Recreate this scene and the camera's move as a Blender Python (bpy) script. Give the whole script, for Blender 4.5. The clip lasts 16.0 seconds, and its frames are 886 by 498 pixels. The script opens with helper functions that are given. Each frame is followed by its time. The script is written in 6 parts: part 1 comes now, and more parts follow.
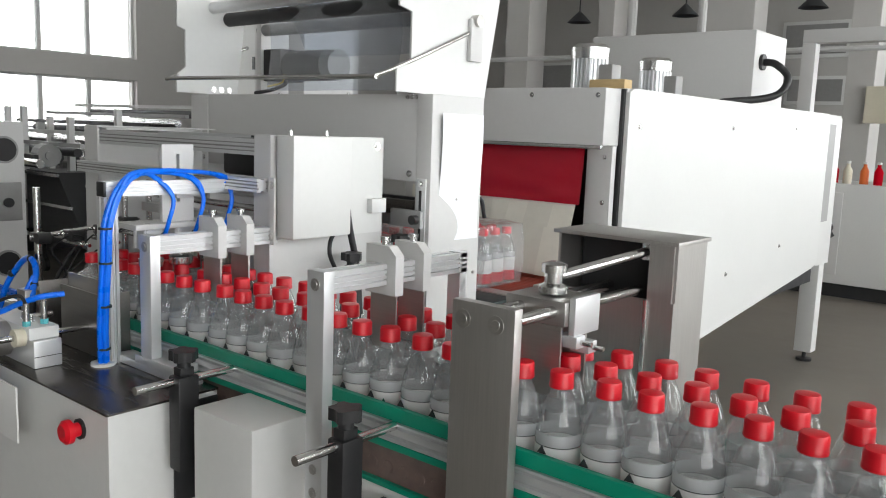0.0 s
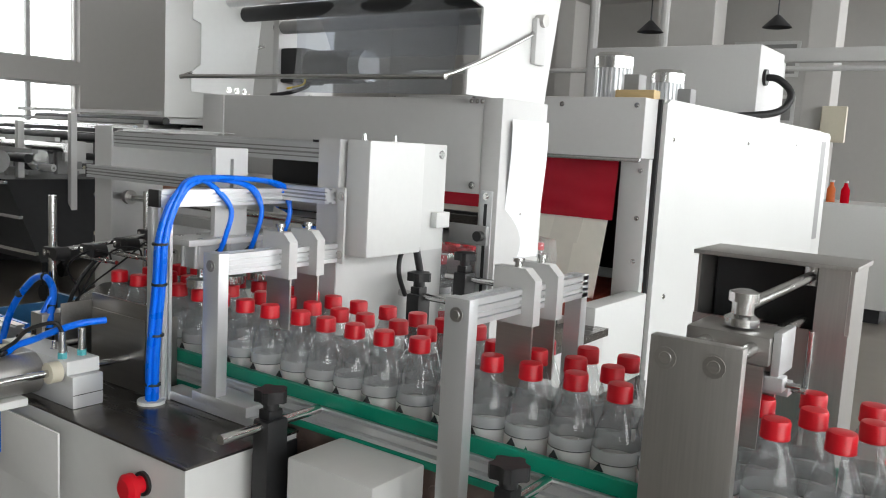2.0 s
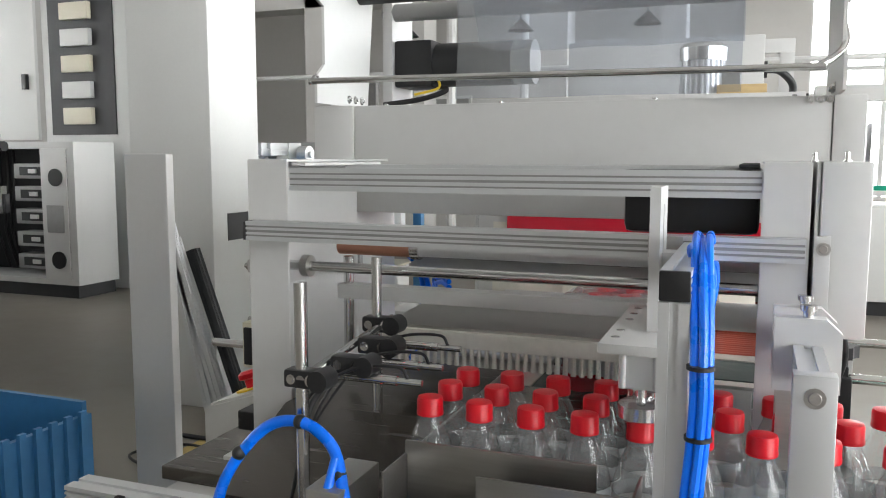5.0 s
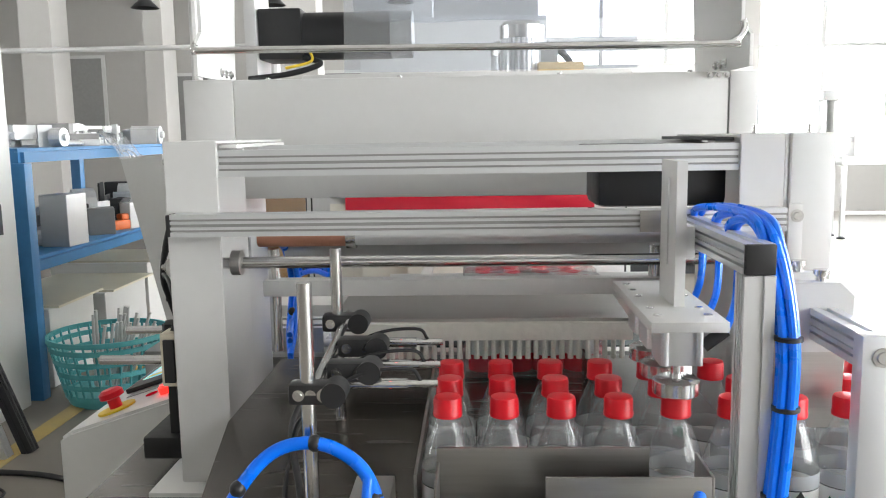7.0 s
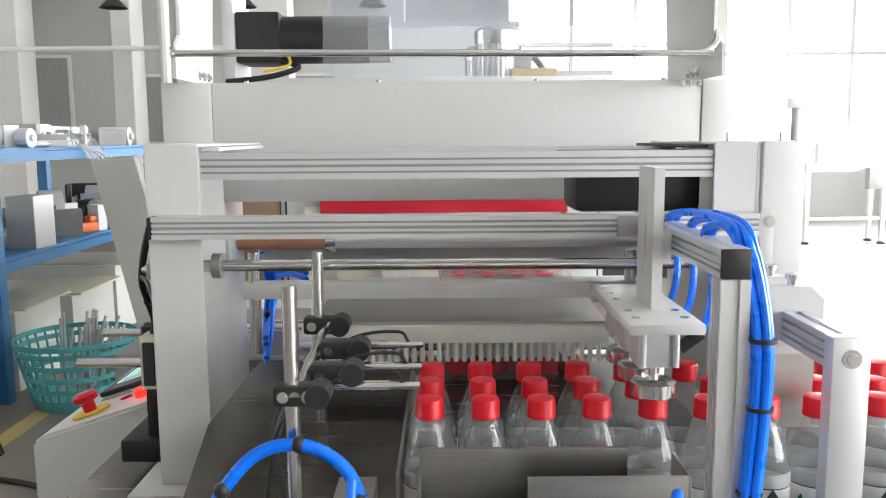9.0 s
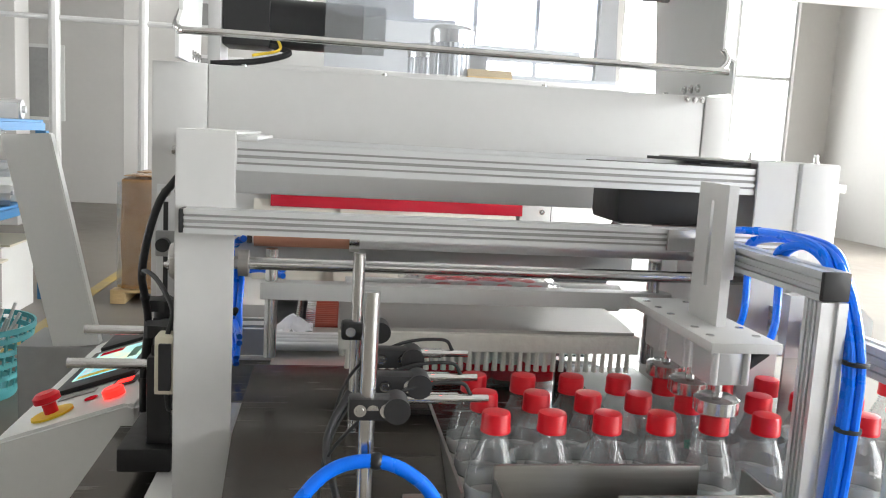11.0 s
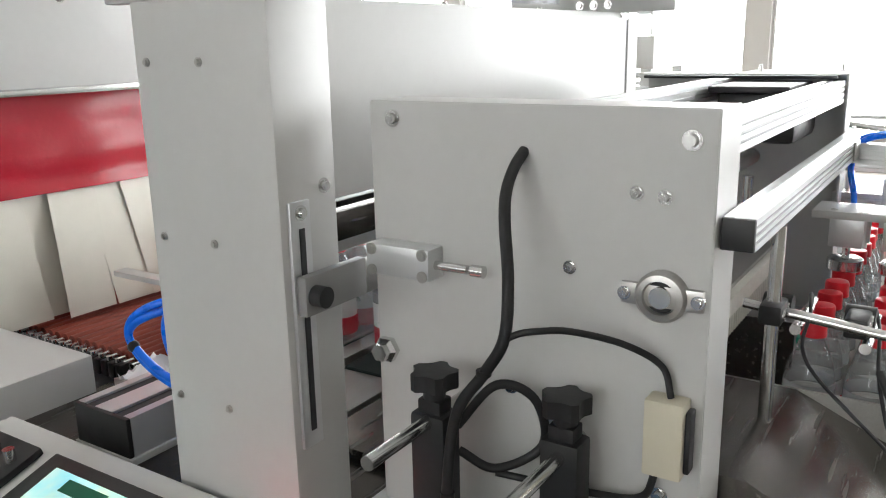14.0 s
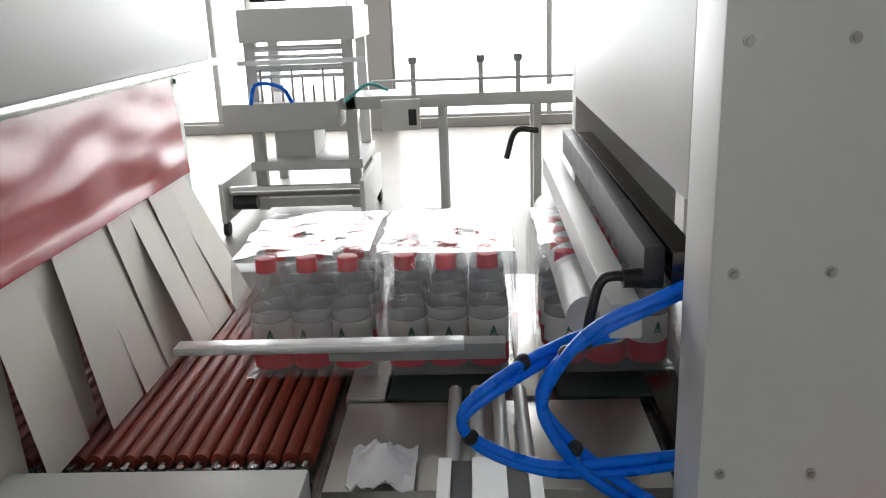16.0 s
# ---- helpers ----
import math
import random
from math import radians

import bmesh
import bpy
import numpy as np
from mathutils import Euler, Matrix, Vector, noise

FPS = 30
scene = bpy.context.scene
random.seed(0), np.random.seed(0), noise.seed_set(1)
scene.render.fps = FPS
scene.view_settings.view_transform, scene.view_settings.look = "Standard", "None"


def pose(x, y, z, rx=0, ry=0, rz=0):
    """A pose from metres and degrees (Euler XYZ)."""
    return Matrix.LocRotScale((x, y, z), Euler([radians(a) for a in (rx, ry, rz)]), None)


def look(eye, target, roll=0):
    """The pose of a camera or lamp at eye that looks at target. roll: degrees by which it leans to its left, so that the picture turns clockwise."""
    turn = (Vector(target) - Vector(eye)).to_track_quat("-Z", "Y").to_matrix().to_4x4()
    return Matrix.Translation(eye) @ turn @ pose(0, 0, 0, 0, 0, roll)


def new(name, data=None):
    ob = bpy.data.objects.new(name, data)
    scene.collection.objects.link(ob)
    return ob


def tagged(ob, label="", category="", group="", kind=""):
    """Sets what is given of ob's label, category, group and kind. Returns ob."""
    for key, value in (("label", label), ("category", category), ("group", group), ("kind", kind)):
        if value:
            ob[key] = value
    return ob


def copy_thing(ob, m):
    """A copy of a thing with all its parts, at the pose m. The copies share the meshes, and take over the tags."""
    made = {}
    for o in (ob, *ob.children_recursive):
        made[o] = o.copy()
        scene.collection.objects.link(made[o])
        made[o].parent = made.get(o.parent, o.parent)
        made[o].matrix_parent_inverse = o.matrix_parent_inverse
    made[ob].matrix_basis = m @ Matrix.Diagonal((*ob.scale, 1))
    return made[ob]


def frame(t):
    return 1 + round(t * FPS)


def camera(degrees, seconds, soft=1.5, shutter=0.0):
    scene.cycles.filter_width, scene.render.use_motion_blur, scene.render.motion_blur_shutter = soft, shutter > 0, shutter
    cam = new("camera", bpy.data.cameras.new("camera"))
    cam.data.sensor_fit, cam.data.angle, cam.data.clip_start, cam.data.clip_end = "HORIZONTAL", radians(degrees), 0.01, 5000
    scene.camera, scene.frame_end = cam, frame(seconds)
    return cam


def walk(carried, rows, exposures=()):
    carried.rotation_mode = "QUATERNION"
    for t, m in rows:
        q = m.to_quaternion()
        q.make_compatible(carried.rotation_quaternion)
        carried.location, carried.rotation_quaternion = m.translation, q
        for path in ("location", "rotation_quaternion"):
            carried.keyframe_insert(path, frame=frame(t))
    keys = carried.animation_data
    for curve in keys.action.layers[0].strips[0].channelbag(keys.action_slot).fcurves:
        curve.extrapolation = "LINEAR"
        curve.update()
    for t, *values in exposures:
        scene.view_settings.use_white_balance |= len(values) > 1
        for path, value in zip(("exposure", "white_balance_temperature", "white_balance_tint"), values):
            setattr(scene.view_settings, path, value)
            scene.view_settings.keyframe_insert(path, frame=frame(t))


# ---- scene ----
cam = camera(56.5, 16.0, soft=1.05)
PATH = [
    (0, (1.807, -1.134, 1.309), (0.536, 0.383, 1.023), 2.1),
    (0.5, (1.774, -1.153, 1.306), (0.513, 0.375, 1.031), 2.1),
    (1, (1.699, -1.188, 1.297), (0.465, 0.365, 1.035), 2.1),
    (1.5, (1.596, -1.196, 1.296), (0.397, 0.383, 1.036), 3.1),
    (2, (1.446, -1.175, 1.283), (0.295, 0.442, 1.034), 3.1),
    (2.5, (1.3, -1.187, 1.285), (0.201, 0.465, 1.034), 2.3),
    (3, (1.088, -1.22, 1.292), (0.1, 0.501, 1.042), 1.0),
    (3.5, (0.903, -1.204, 1.287), (-0.076, 0.522, 1.037), 2.0),
    (4, (0.701, -1.159, 1.292), (-0.245, 0.587, 1.056), 1.7),
    (6.5, (-0.055, -1.115, 1.288), (-0.249, 0.859, 1.027), -1.2),
    (7, (-0.058, -1.107, 1.291), (-0.14, 0.872, 1.014), -0.9),
    (7.5, (-0.062, -1.106, 1.291), (-0.091, 0.874, 1.011), -0.7),
    (8, (-0.07, -1.111, 1.292), (-0.086, 0.869, 1.011), -0.3),
    (8.5, (-0.074, -1.115, 1.292), (-0.079, 0.866, 1.016), -0.3),
    (9, (-0.073, -1.121, 1.293), (-0.081, 0.861, 1.024), -0.4),
    (9.5, (-0.083, -1.124, 1.293), (-0.095, 0.859, 1.029), -0.1),
    (12, (-0.63, -0.904, 1.3), (0.066, 0.944, 0.981), 2.6),
    (12.5, (-0.838, -0.758, 1.314), (0.099, 0.968, 0.936), 0.2),
    (13, (-0.95, -0.554, 1.31), (0.231, 1.002, 0.884), -1.0),
    (13.5, (-1.028, -0.387, 1.315), (0.364, 0.975, 0.863), 0.7),
    (14, (-1.214, -0.181, 1.346), (0.411, 0.879, 0.86), -1.2),
    (14.5, (-1.297, 0.088, 1.323), (0.51, 0.807, 0.854), -0.5),
    (15, (-1.283, 0.368, 1.349), (0.581, 0.888, 0.847), 0.2),
    (15.5, (-1.308, 0.611, 1.353), (0.603, 0.906, 0.842), -1.1),
    (16, (-1.296, 0.836, 1.372), (0.616, 0.922, 0.794), -2.2),
]
walk(cam, [(t, look(eye, aim, lean)) for t, eye, aim, lean in PATH], [(0.0, -1.1), (2.5, -1.05), (4.0, -0.62), (6.5, 0.24), (9.5, 0.38), (12.0, 0.3), (13.5, 0.24), (15.0, 0.16), (16.0, -0.72)])

# ---- light ----
world = bpy.data.worlds.new("world")
scene.world = world
world.use_nodes = True
wn = world.node_tree
sky = wn.nodes.new("ShaderNodeTexSky")
sky.sky_type = "NISHITA"
sky.sun_disc = False
sky.sun_elevation, sky.sun_rotation = radians(50), radians(86)
wn.links.new(sky.outputs[0], wn.nodes["Background"].inputs[0])
wn.nodes["Background"].inputs[1].default_value = 0.12


def area(name, m, sx, sy, watts, colour=(0.965, 0.985, 1.0)):
    lamp = bpy.data.lights.new(name, "AREA")
    lamp.shape, lamp.size, lamp.size_y, lamp.energy, lamp.color = "RECTANGLE", sx, sy, watts, colour
    ob = new(name, lamp)
    ob.matrix_basis = m
    return ob


# daylight through the long glazed east side and the west windows
area("east_daylight", look((7.55, -1.5, 2.6), (0, -1.5, 1.2)), 20.0, 3.6, 1550)
area("west_daylight", look((-9.3, 3.5, 2.9), (0, 3.5, 1.0)), 9.0, 2.6, 30)
# faint overhead fill, added under the closed ceiling, which has no roof lights
area("overhead_fill", look((0.5, 2.0, 6.1), (0.5, 2.01, 0)), 12.0, 9.0, 14)


area("north_daylight", look((4.1, 11.7, 2.6), (4.1, 0, 1.0)), 6.4, 3.2, 170)
sun = bpy.data.lights.new("sun", "SUN")
sun.energy, sun.angle, sun.color = 5.0, radians(0.5), (1.0, 0.95, 0.88)
new("sun", sun).matrix_basis = look((10, 1, 11.9), (0, 0, 0))


# ---- materials ----
def material(name, colour, rough=0.5, metal=0.0, vary=0.08, scale=18.0, bump=0.02, stretch=(1, 1, 1),
             second=None, second_scale=2.5, second_amount=0.25, per_object=0.0, transmission=0.0, alpha=1.0,
             emit=0.0, ior=1.45, coat=0.0):
    mat = bpy.data.materials.new(name)
    mat.use_nodes = True
    n, l = mat.node_tree.nodes, mat.node_tree.links
    b = n["Principled BSDF"]
    tc = n.new("ShaderNodeTexCoord")
    mp = n.new("ShaderNodeMapping")
    mp.inputs["Scale"].default_value = stretch
    l.new(tc.outputs["Object"], mp.inputs[0])
    fine = n.new("ShaderNodeTexNoise")
    fine.inputs["Scale"].default_value, fine.inputs["Detail"].default_value = scale, 6
    l.new(mp.outputs[0], fine.inputs["Vector"])
    wide = n.new("ShaderNodeTexNoise")
    wide.inputs["Scale"].default_value, wide.inputs["Detail"].default_value = second_scale, 4
    l.new(tc.outputs["Object"], wide.inputs["Vector"])
    dark = [c * (1 - vary) for c in colour]
    light = [min(1, c * (1 + vary)) for c in colour]
    mix = n.new("ShaderNodeMix")
    mix.data_type = "RGBA"
    mix.inputs[6].default_value, mix.inputs[7].default_value = (*dark, 1), (*light, 1)
    l.new(fine.outputs[0], mix.inputs[0])
    ramp = n.new("ShaderNodeValToRGB")
    ramp.color_ramp.elements[0].position, ramp.color_ramp.elements[1].position = 0.42, 0.72
    ramp.color_ramp.elements[0].color = (0, 0, 0, 1)
    ramp.color_ramp.elements[1].color = (second_amount,) * 3 + (1,)
    l.new(wide.outputs[0], ramp.inputs[0])
    mix2 = n.new("ShaderNodeMix")
    mix2.data_type = "RGBA"
    mix2.inputs[7].default_value = (*(second or [c * 0.72 for c in colour]), 1)
    l.new(ramp.outputs[0], mix2.inputs[0])
    l.new(mix.outputs[2], mix2.inputs[6])
    out = mix2.outputs[2]
    if per_object:
        info = n.new("ShaderNodeObjectInfo")
        mr = n.new("ShaderNodeMapRange")
        mr.inputs[3].default_value, mr.inputs[4].default_value = 1 - per_object, 1 + per_object
        l.new(info.outputs["Random"], mr.inputs[0])
        hsv = n.new("ShaderNodeHueSaturation")
        l.new(mr.outputs[0], hsv.inputs["Value"])
        l.new(out, hsv.inputs["Color"])
        out = hsv.outputs[0]
    l.new(out, b.inputs["Base Color"])
    rr = n.new("ShaderNodeMapRange")
    rr.inputs[3].default_value, rr.inputs[4].default_value = max(0.0, rough * 0.8), min(1.0, rough * 1.2)
    l.new(fine.outputs[0], rr.inputs[0])
    l.new(rr.outputs[0], b.inputs["Roughness"])
    b.inputs["Metallic"].default_value = metal
    b.inputs["IOR"].default_value = ior
    b.inputs["Transmission Weight"].default_value = transmission
    b.inputs["Alpha"].default_value = alpha
    b.inputs["Coat Weight"].default_value = coat
    if bump:
        bp = n.new("ShaderNodeBump")
        bp.inputs["Strength"].default_value, bp.inputs["Distance"].default_value = min(1.0, bump * 6), 0.002
        l.new(fine.outputs[0], bp.inputs["Height"])
        l.new(bp.outputs[0], b.inputs["Normal"])
    if emit:
        l.new(out, b.inputs["Emission Color"])
        b.inputs["Emission Strength"].default_value = emit
    return mat


def clear(name, colour, ior=1.2, rough=0.04, amount=0.22):
    """A thin clear skin: mostly see-through, with a real gloss on it."""
    mat = bpy.data.materials.new(name)
    mat.use_nodes = True
    n, l = mat.node_tree.nodes, mat.node_tree.links
    out = n["Material Output"]
    tr = n.new("ShaderNodeBsdfTransparent")
    tr.inputs[0].default_value = (*colour, 1)
    gl = n.new("ShaderNodeBsdfGlossy")
    gl.inputs["Roughness"].default_value = rough
    df = n.new("ShaderNodeBsdfDiffuse")
    df.inputs[0].default_value = (0.8, 0.82, 0.83, 1)
    noise_t = n.new("ShaderNodeTexNoise")
    noise_t.inputs["Scale"].default_value = 26.0
    tc = n.new("ShaderNodeTexCoord")
    l.new(tc.outputs["Object"], noise_t.inputs["Vector"])
    bp = n.new("ShaderNodeBump")
    bp.inputs["Strength"].default_value, bp.inputs["Distance"].default_value = 0.6, 0.004
    l.new(noise_t.outputs[0], bp.inputs["Height"])
    l.new(bp.outputs[0], gl.inputs["Normal"])
    haze = n.new("ShaderNodeMixShader")
    haze.inputs[0].default_value = amount
    l.new(tr.outputs[0], haze.inputs[1])
    l.new(df.outputs[0], haze.inputs[2])
    lw = n.new("ShaderNodeLayerWeight")
    lw.inputs[0].default_value = 0.5
    l.new(bp.outputs[0], lw.inputs["Normal"])
    pw = n.new("ShaderNodeMath")
    pw.operation = "POWER"
    pw.inputs[1].default_value = 3.0
    l.new(lw.outputs["Facing"], pw.inputs[0])
    fr = n.new("ShaderNodeMapRange")
    fr.inputs[3].default_value, fr.inputs[4].default_value = 0.05, ior - 0.75
    l.new(pw.outputs[0], fr.inputs[0])
    mx = n.new("ShaderNodeMixShader")
    l.new(fr.outputs[0], mx.inputs[0])
    l.new(haze.outputs[0], mx.inputs[1])
    l.new(gl.outputs[0], mx.inputs[2])
    l.new(mx.outputs[0], out.inputs[0])
    return mat


PAINT = material("warm_white_paint", (0.64, 0.645, 0.63), 0.42, 0, 0.03, 60, 0.012, second_amount=0.08)
PAINT_GREY = material("light_grey_paint", (0.56, 0.56, 0.55), 0.4, 0, 0.03, 60, 0.012, second_amount=0.08)
CABINET = material("cabinet_white", (0.68, 0.68, 0.66), 0.45, 0, 0.04, 50, 0.012, second_amount=0.12)
ALU = material("anodised_aluminium", (0.66, 0.67, 0.675), 0.34, 0.6, 0.012, 30, 0.0, stretch=(0.4, 6, 6), second_amount=0.08)
STEEL = material("brushed_stainless", (0.46, 0.45, 0.43), 0.36, 0.9, 0.12, 40, 0.02, stretch=(0.3, 8, 8), second_amount=0.3)
STEEL_Z = material("brushed_stainless_upright", (0.47, 0.46, 0.44), 0.4, 0.9, 0.12, 40, 0.02, stretch=(8, 8, 0.3), second_amount=0.3)
CHROME = material("polished_steel", (0.68, 0.68, 0.67), 0.2, 1.0, 0.05, 40, 0.005)
BLACK = material("black_plastic", (0.018, 0.018, 0.019), 0.42, 0, 0.2, 60, 0.03)
RUBBER = material("black_cable", (0.015, 0.015, 0.016), 0.5, 0, 0.2, 60, 0.02)
BLUE = material("blue_air_hose", (0.0, 0.16, 0.86), 0.28, 0, 0.06, 30, 0.01, second_amount=0.05)
RED_CAP = material("red_cap", (0.64, 0.003, 0.014), 0.36, 0, 0.05, 60, 0.02, second_amount=0.0, per_object=0.08)
RED_CURTAIN = material("red_curtain", (0.4, 0.01, 0.025), 0.24, 0, 0.1, 9, 0.25, second_amount=0.2)
STRIP = material("cream_curtain", (0.7, 0.68, 0.6), 0.6, 0, 0.06, 25, 0.05, second_amount=0.2, per_object=0.05)
ROLLER = material("red_brown_roller", (0.3, 0.055, 0.032), 0.5, 0, 0.2, 40, 0.05, per_object=0.12)
GREEN = material("green_guide", (0.0, 0.26, 0.16), 0.38, 0, 0.1, 30, 0.02)
BELT = material("dark_green_belt", (0.018, 0.032, 0.03), 0.55, 0, 0.2, 40, 0.05)
BROWN = material("brown_chain", (0.16, 0.11, 0.095), 0.6, 0, 0.4, 50, 0.2, second_amount=0.5)
CREAM = material("cream_plastic", (0.62, 0.58, 0.46), 0.45, 0, 0.05, 40, 0.01)
BRISTLE = material("white_bristle", (0.66, 0.65, 0.6), 0.7, 0, 0.12, 80, 0.1)
PAPER = material("white_paper", (0.82, 0.83, 0.86), 0.8, 0, 0.02, 20, 0.03, second_amount=0.04)
COPPER = material("film_roll_brown", (0.42, 0.2, 0.13), 0.4, 0.2, 0.1, 20, 0.01)
YELLOW = material("yellow_plastic", (0.75, 0.52, 0.03), 0.45, 0, 0.08, 40, 0.02)
FLOOR_M = material("worn_concrete", (0.21, 0.19, 0.163), 0.42, 0, 0.16, 7, 0.06, second=(0.14, 0.126, 0.11), second_scale=0.7, second_amount=0.7)
LINE_M = material("yellow_floor_paint", (0.5, 0.36, 0.1), 0.6, 0, 0.3, 9, 0.03, second=(0.32, 0.29, 0.24), second_amount=0.7)
WALL_M = material("white_plaster", (0.5, 0.49, 0.47), 0.8, 0, 0.04, 12, 0.04, second_scale=0.5, second_amount=0.12)
CEIL_M = material("ceiling_paint", (0.52, 0.51, 0.49), 0.85, 0, 0.04, 6, 0.03)
BLUE_STEEL = material("blue_shelf_paint", (0.05, 0.2, 0.42), 0.45, 0, 0.12, 30, 0.03, second_amount=0.3)
CARTON_M = material("brown_cardboard", (0.4, 0.22, 0.085), 0.28, 0, 0.1, 14, 0.05, second_amount=0.3)
# also colours the plates that stand in for shade in openings
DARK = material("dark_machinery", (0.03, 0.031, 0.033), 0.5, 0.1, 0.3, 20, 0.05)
MID = material("grey_machinery", (0.3, 0.3, 0.295), 0.5, 0.2, 0.15, 20, 0.05)
TEAL = material("turquoise_plastic", (0.1, 0.42, 0.45), 0.45, 0, 0.1, 30, 0.03)
ORANGE = material("orange_plastic", (0.75, 0.16, 0.03), 0.45, 0, 0.1, 30, 0.03)
WOOD = material("pale_wood", (0.55, 0.4, 0.2), 0.6, 0, 0.2, 20, 0.05, stretch=(1, 6, 6))
def thin_sheet(name, colour):
    """A printed film label that light passes through in part."""
    mat = bpy.data.materials.new(name)
    mat.use_nodes = True
    n, l = mat.node_tree.nodes, mat.node_tree.links
    tone = n.new("ShaderNodeTexNoise")
    tone.inputs["Scale"].default_value = 60.0
    mix = n.new("ShaderNodeMix")
    mix.data_type = "RGBA"
    mix.inputs[6].default_value, mix.inputs[7].default_value = (*[c * 0.93 for c in colour], 1), (*colour, 1)
    l.new(tone.outputs[0], mix.inputs[0])
    df, tl, mx = n.new("ShaderNodeBsdfDiffuse"), n.new("ShaderNodeBsdfTranslucent"), n.new("ShaderNodeMixShader")
    mx.inputs[0].default_value = 0.45
    l.new(mix.outputs[2], df.inputs[0])
    l.new(mix.outputs[2], tl.inputs[0])
    l.new(df.outputs[0], mx.inputs[1])
    l.new(tl.outputs[0], mx.inputs[2])
    l.new(mx.outputs[0], n["Material Output"].inputs[0])
    return mat


LABEL_W = thin_sheet("label_white", (0.86, 0.86, 0.84))
LABEL_R = thin_sheet("label_red", (0.72, 0.01, 0.03))
LABEL_G = material("label_green", (0.0, 0.14, 0.07), 0.45, 0, 0.05, 40, 0.0)
LAMP_R = material("lit_red_button", (1.0, 0.015, 0.01), 0.3, 0, 0.02, 40, 0.0, second_amount=0, emit=2.2)
STEEL_M = material("worn_stainless", (0.3, 0.29, 0.275), 0.34, 0.9, 0.15, 30, 0.02, stretch=(0.3, 6, 6), second_amount=0.45)
# stainless with the dark brownish reflections of its surroundings put into the colour
STEEL_D = material("stainless_dark_reflection", (0.16, 0.15, 0.14), 0.26, 0.9, 0.09, 22, 0.012, stretch=(0.4, 5, 5), second=(0.09, 0.075, 0.06), second_amount=0.7)
SCREEN = material("touch_screen", (0.25, 0.62, 0.72), 0.2, 0, 0.3, 14, 0.0, second=(0.85, 0.85, 0.4), second_scale=9, second_amount=0.9, emit=0.7)
SHEEN = clear("bottle_plastic", (0.945, 0.955, 0.955), 1.42, 0.045, 0.08)
FROST = clear("label_edge_film", (0.925, 0.935, 0.94), 1.2, 0.18, 0.38)
FILM = clear("shrink_film", (0.96, 0.965, 0.97), 1.3, 0.1, 0.12)
ROLLFILM = clear("packing_film", (0.74, 0.78, 0.85), 1.1, 0.15, 0.2)
PANE = clear("window_glass", (0.97, 0.98, 0.98), 1.3, 0.02, 0.02)


# ---- shape helpers ----
def box(bm, x0, x1, y0, y1, z0, z1, bevel=0.0):
    r = bmesh.ops.create_cube(bm, size=1.0)
    for v in r["verts"]:
        v.co = Vector(((x0 + x1) / 2 + v.co.x * (x1 - x0), (y0 + y1) / 2 + v.co.y * (y1 - y0), (z0 + z1) / 2 + v.co.z * (z1 - z0)))
    if bevel:
        edges = list({e for v in r["verts"] for e in v.link_edges})
        bmesh.ops.bevel(bm, geom=edges, offset=bevel, segments=2, affect="EDGES", profile=0.6)
    return bm


def cyl(bm, a, b, r0, r1=None, seg=20):
    a, b = Vector(a), Vector(b)
    m = Matrix.Translation((a + b) / 2) @ (b - a).to_track_quat("Z", "Y").to_matrix().to_4x4()
    bmesh.ops.create_cone(bm, cap_ends=True, segments=seg, radius1=r0, radius2=r0 if r1 is None else r1, depth=(b - a).length, matrix=m)
    return bm


def lathe(bm, profile, centre=(0, 0, 0), seg=24, caps=True):
    rings = []
    for r, z in profile:
        rings.append([bm.verts.new((centre[0] + r * math.cos(2 * math.pi * i / seg), centre[1] + r * math.sin(2 * math.pi * i / seg), centre[2] + z)) for i in range(seg)])
    for p, q in zip(rings, rings[1:]):
        for i in range(seg):
            bm.faces.new((p[i], p[(i + 1) % seg], q[(i + 1) % seg], q[i]))
    if caps:
        bm.faces.new(reversed(rings[0]))
        bm.faces.new(rings[-1])
    return bm


def smooth_path(points, steps=8):
    pts = [Vector(p) for p in points]
    pts = [pts[0] * 2 - pts[1]] + pts + [pts[-1] * 2 - pts[-2]]
    out = []
    for i in range(1, len(pts) - 2):
        p0, p1, p2, p3 = pts[i - 1:i + 3]
        for k in range(steps):
            t = k / steps
            out.append(0.5 * ((2 * p1) + (p2 - p0) * t + (2 * p0 - 5 * p1 + 4 * p2 - p3) * t * t + (3 * p1 - p0 - 3 * p2 + p3) * t ** 3))
    return out + [pts[-2]]


def tube(bm, points, r, seg=10, smooth=True, steps=8):
    pts = smooth_path(points, steps) if smooth else [Vector(p) for p in points]
    side = None
    rings = []
    for i, p in enumerate(pts):
        d = (pts[min(i + 1, len(pts) - 1)] - pts[max(i - 1, 0)]).normalized()
        if side is None:
            side = d.orthogonal().normalized()
        side = (side - d * side.dot(d)).normalized()
        up = d.cross(side)
        rings.append([bm.verts.new(p + r * (math.cos(a) * side + math.sin(a) * up)) for a in (2 * math.pi * k / seg for k in range(seg))])
    for p, q in zip(rings, rings[1:]):
        for i in range(seg):
            bm.faces.new((p[i], p[(i + 1) % seg], q[(i + 1) % seg], q[i]))
    bm.faces.new(reversed(rings[0]))
    bm.faces.new(rings[-1])
    return bm


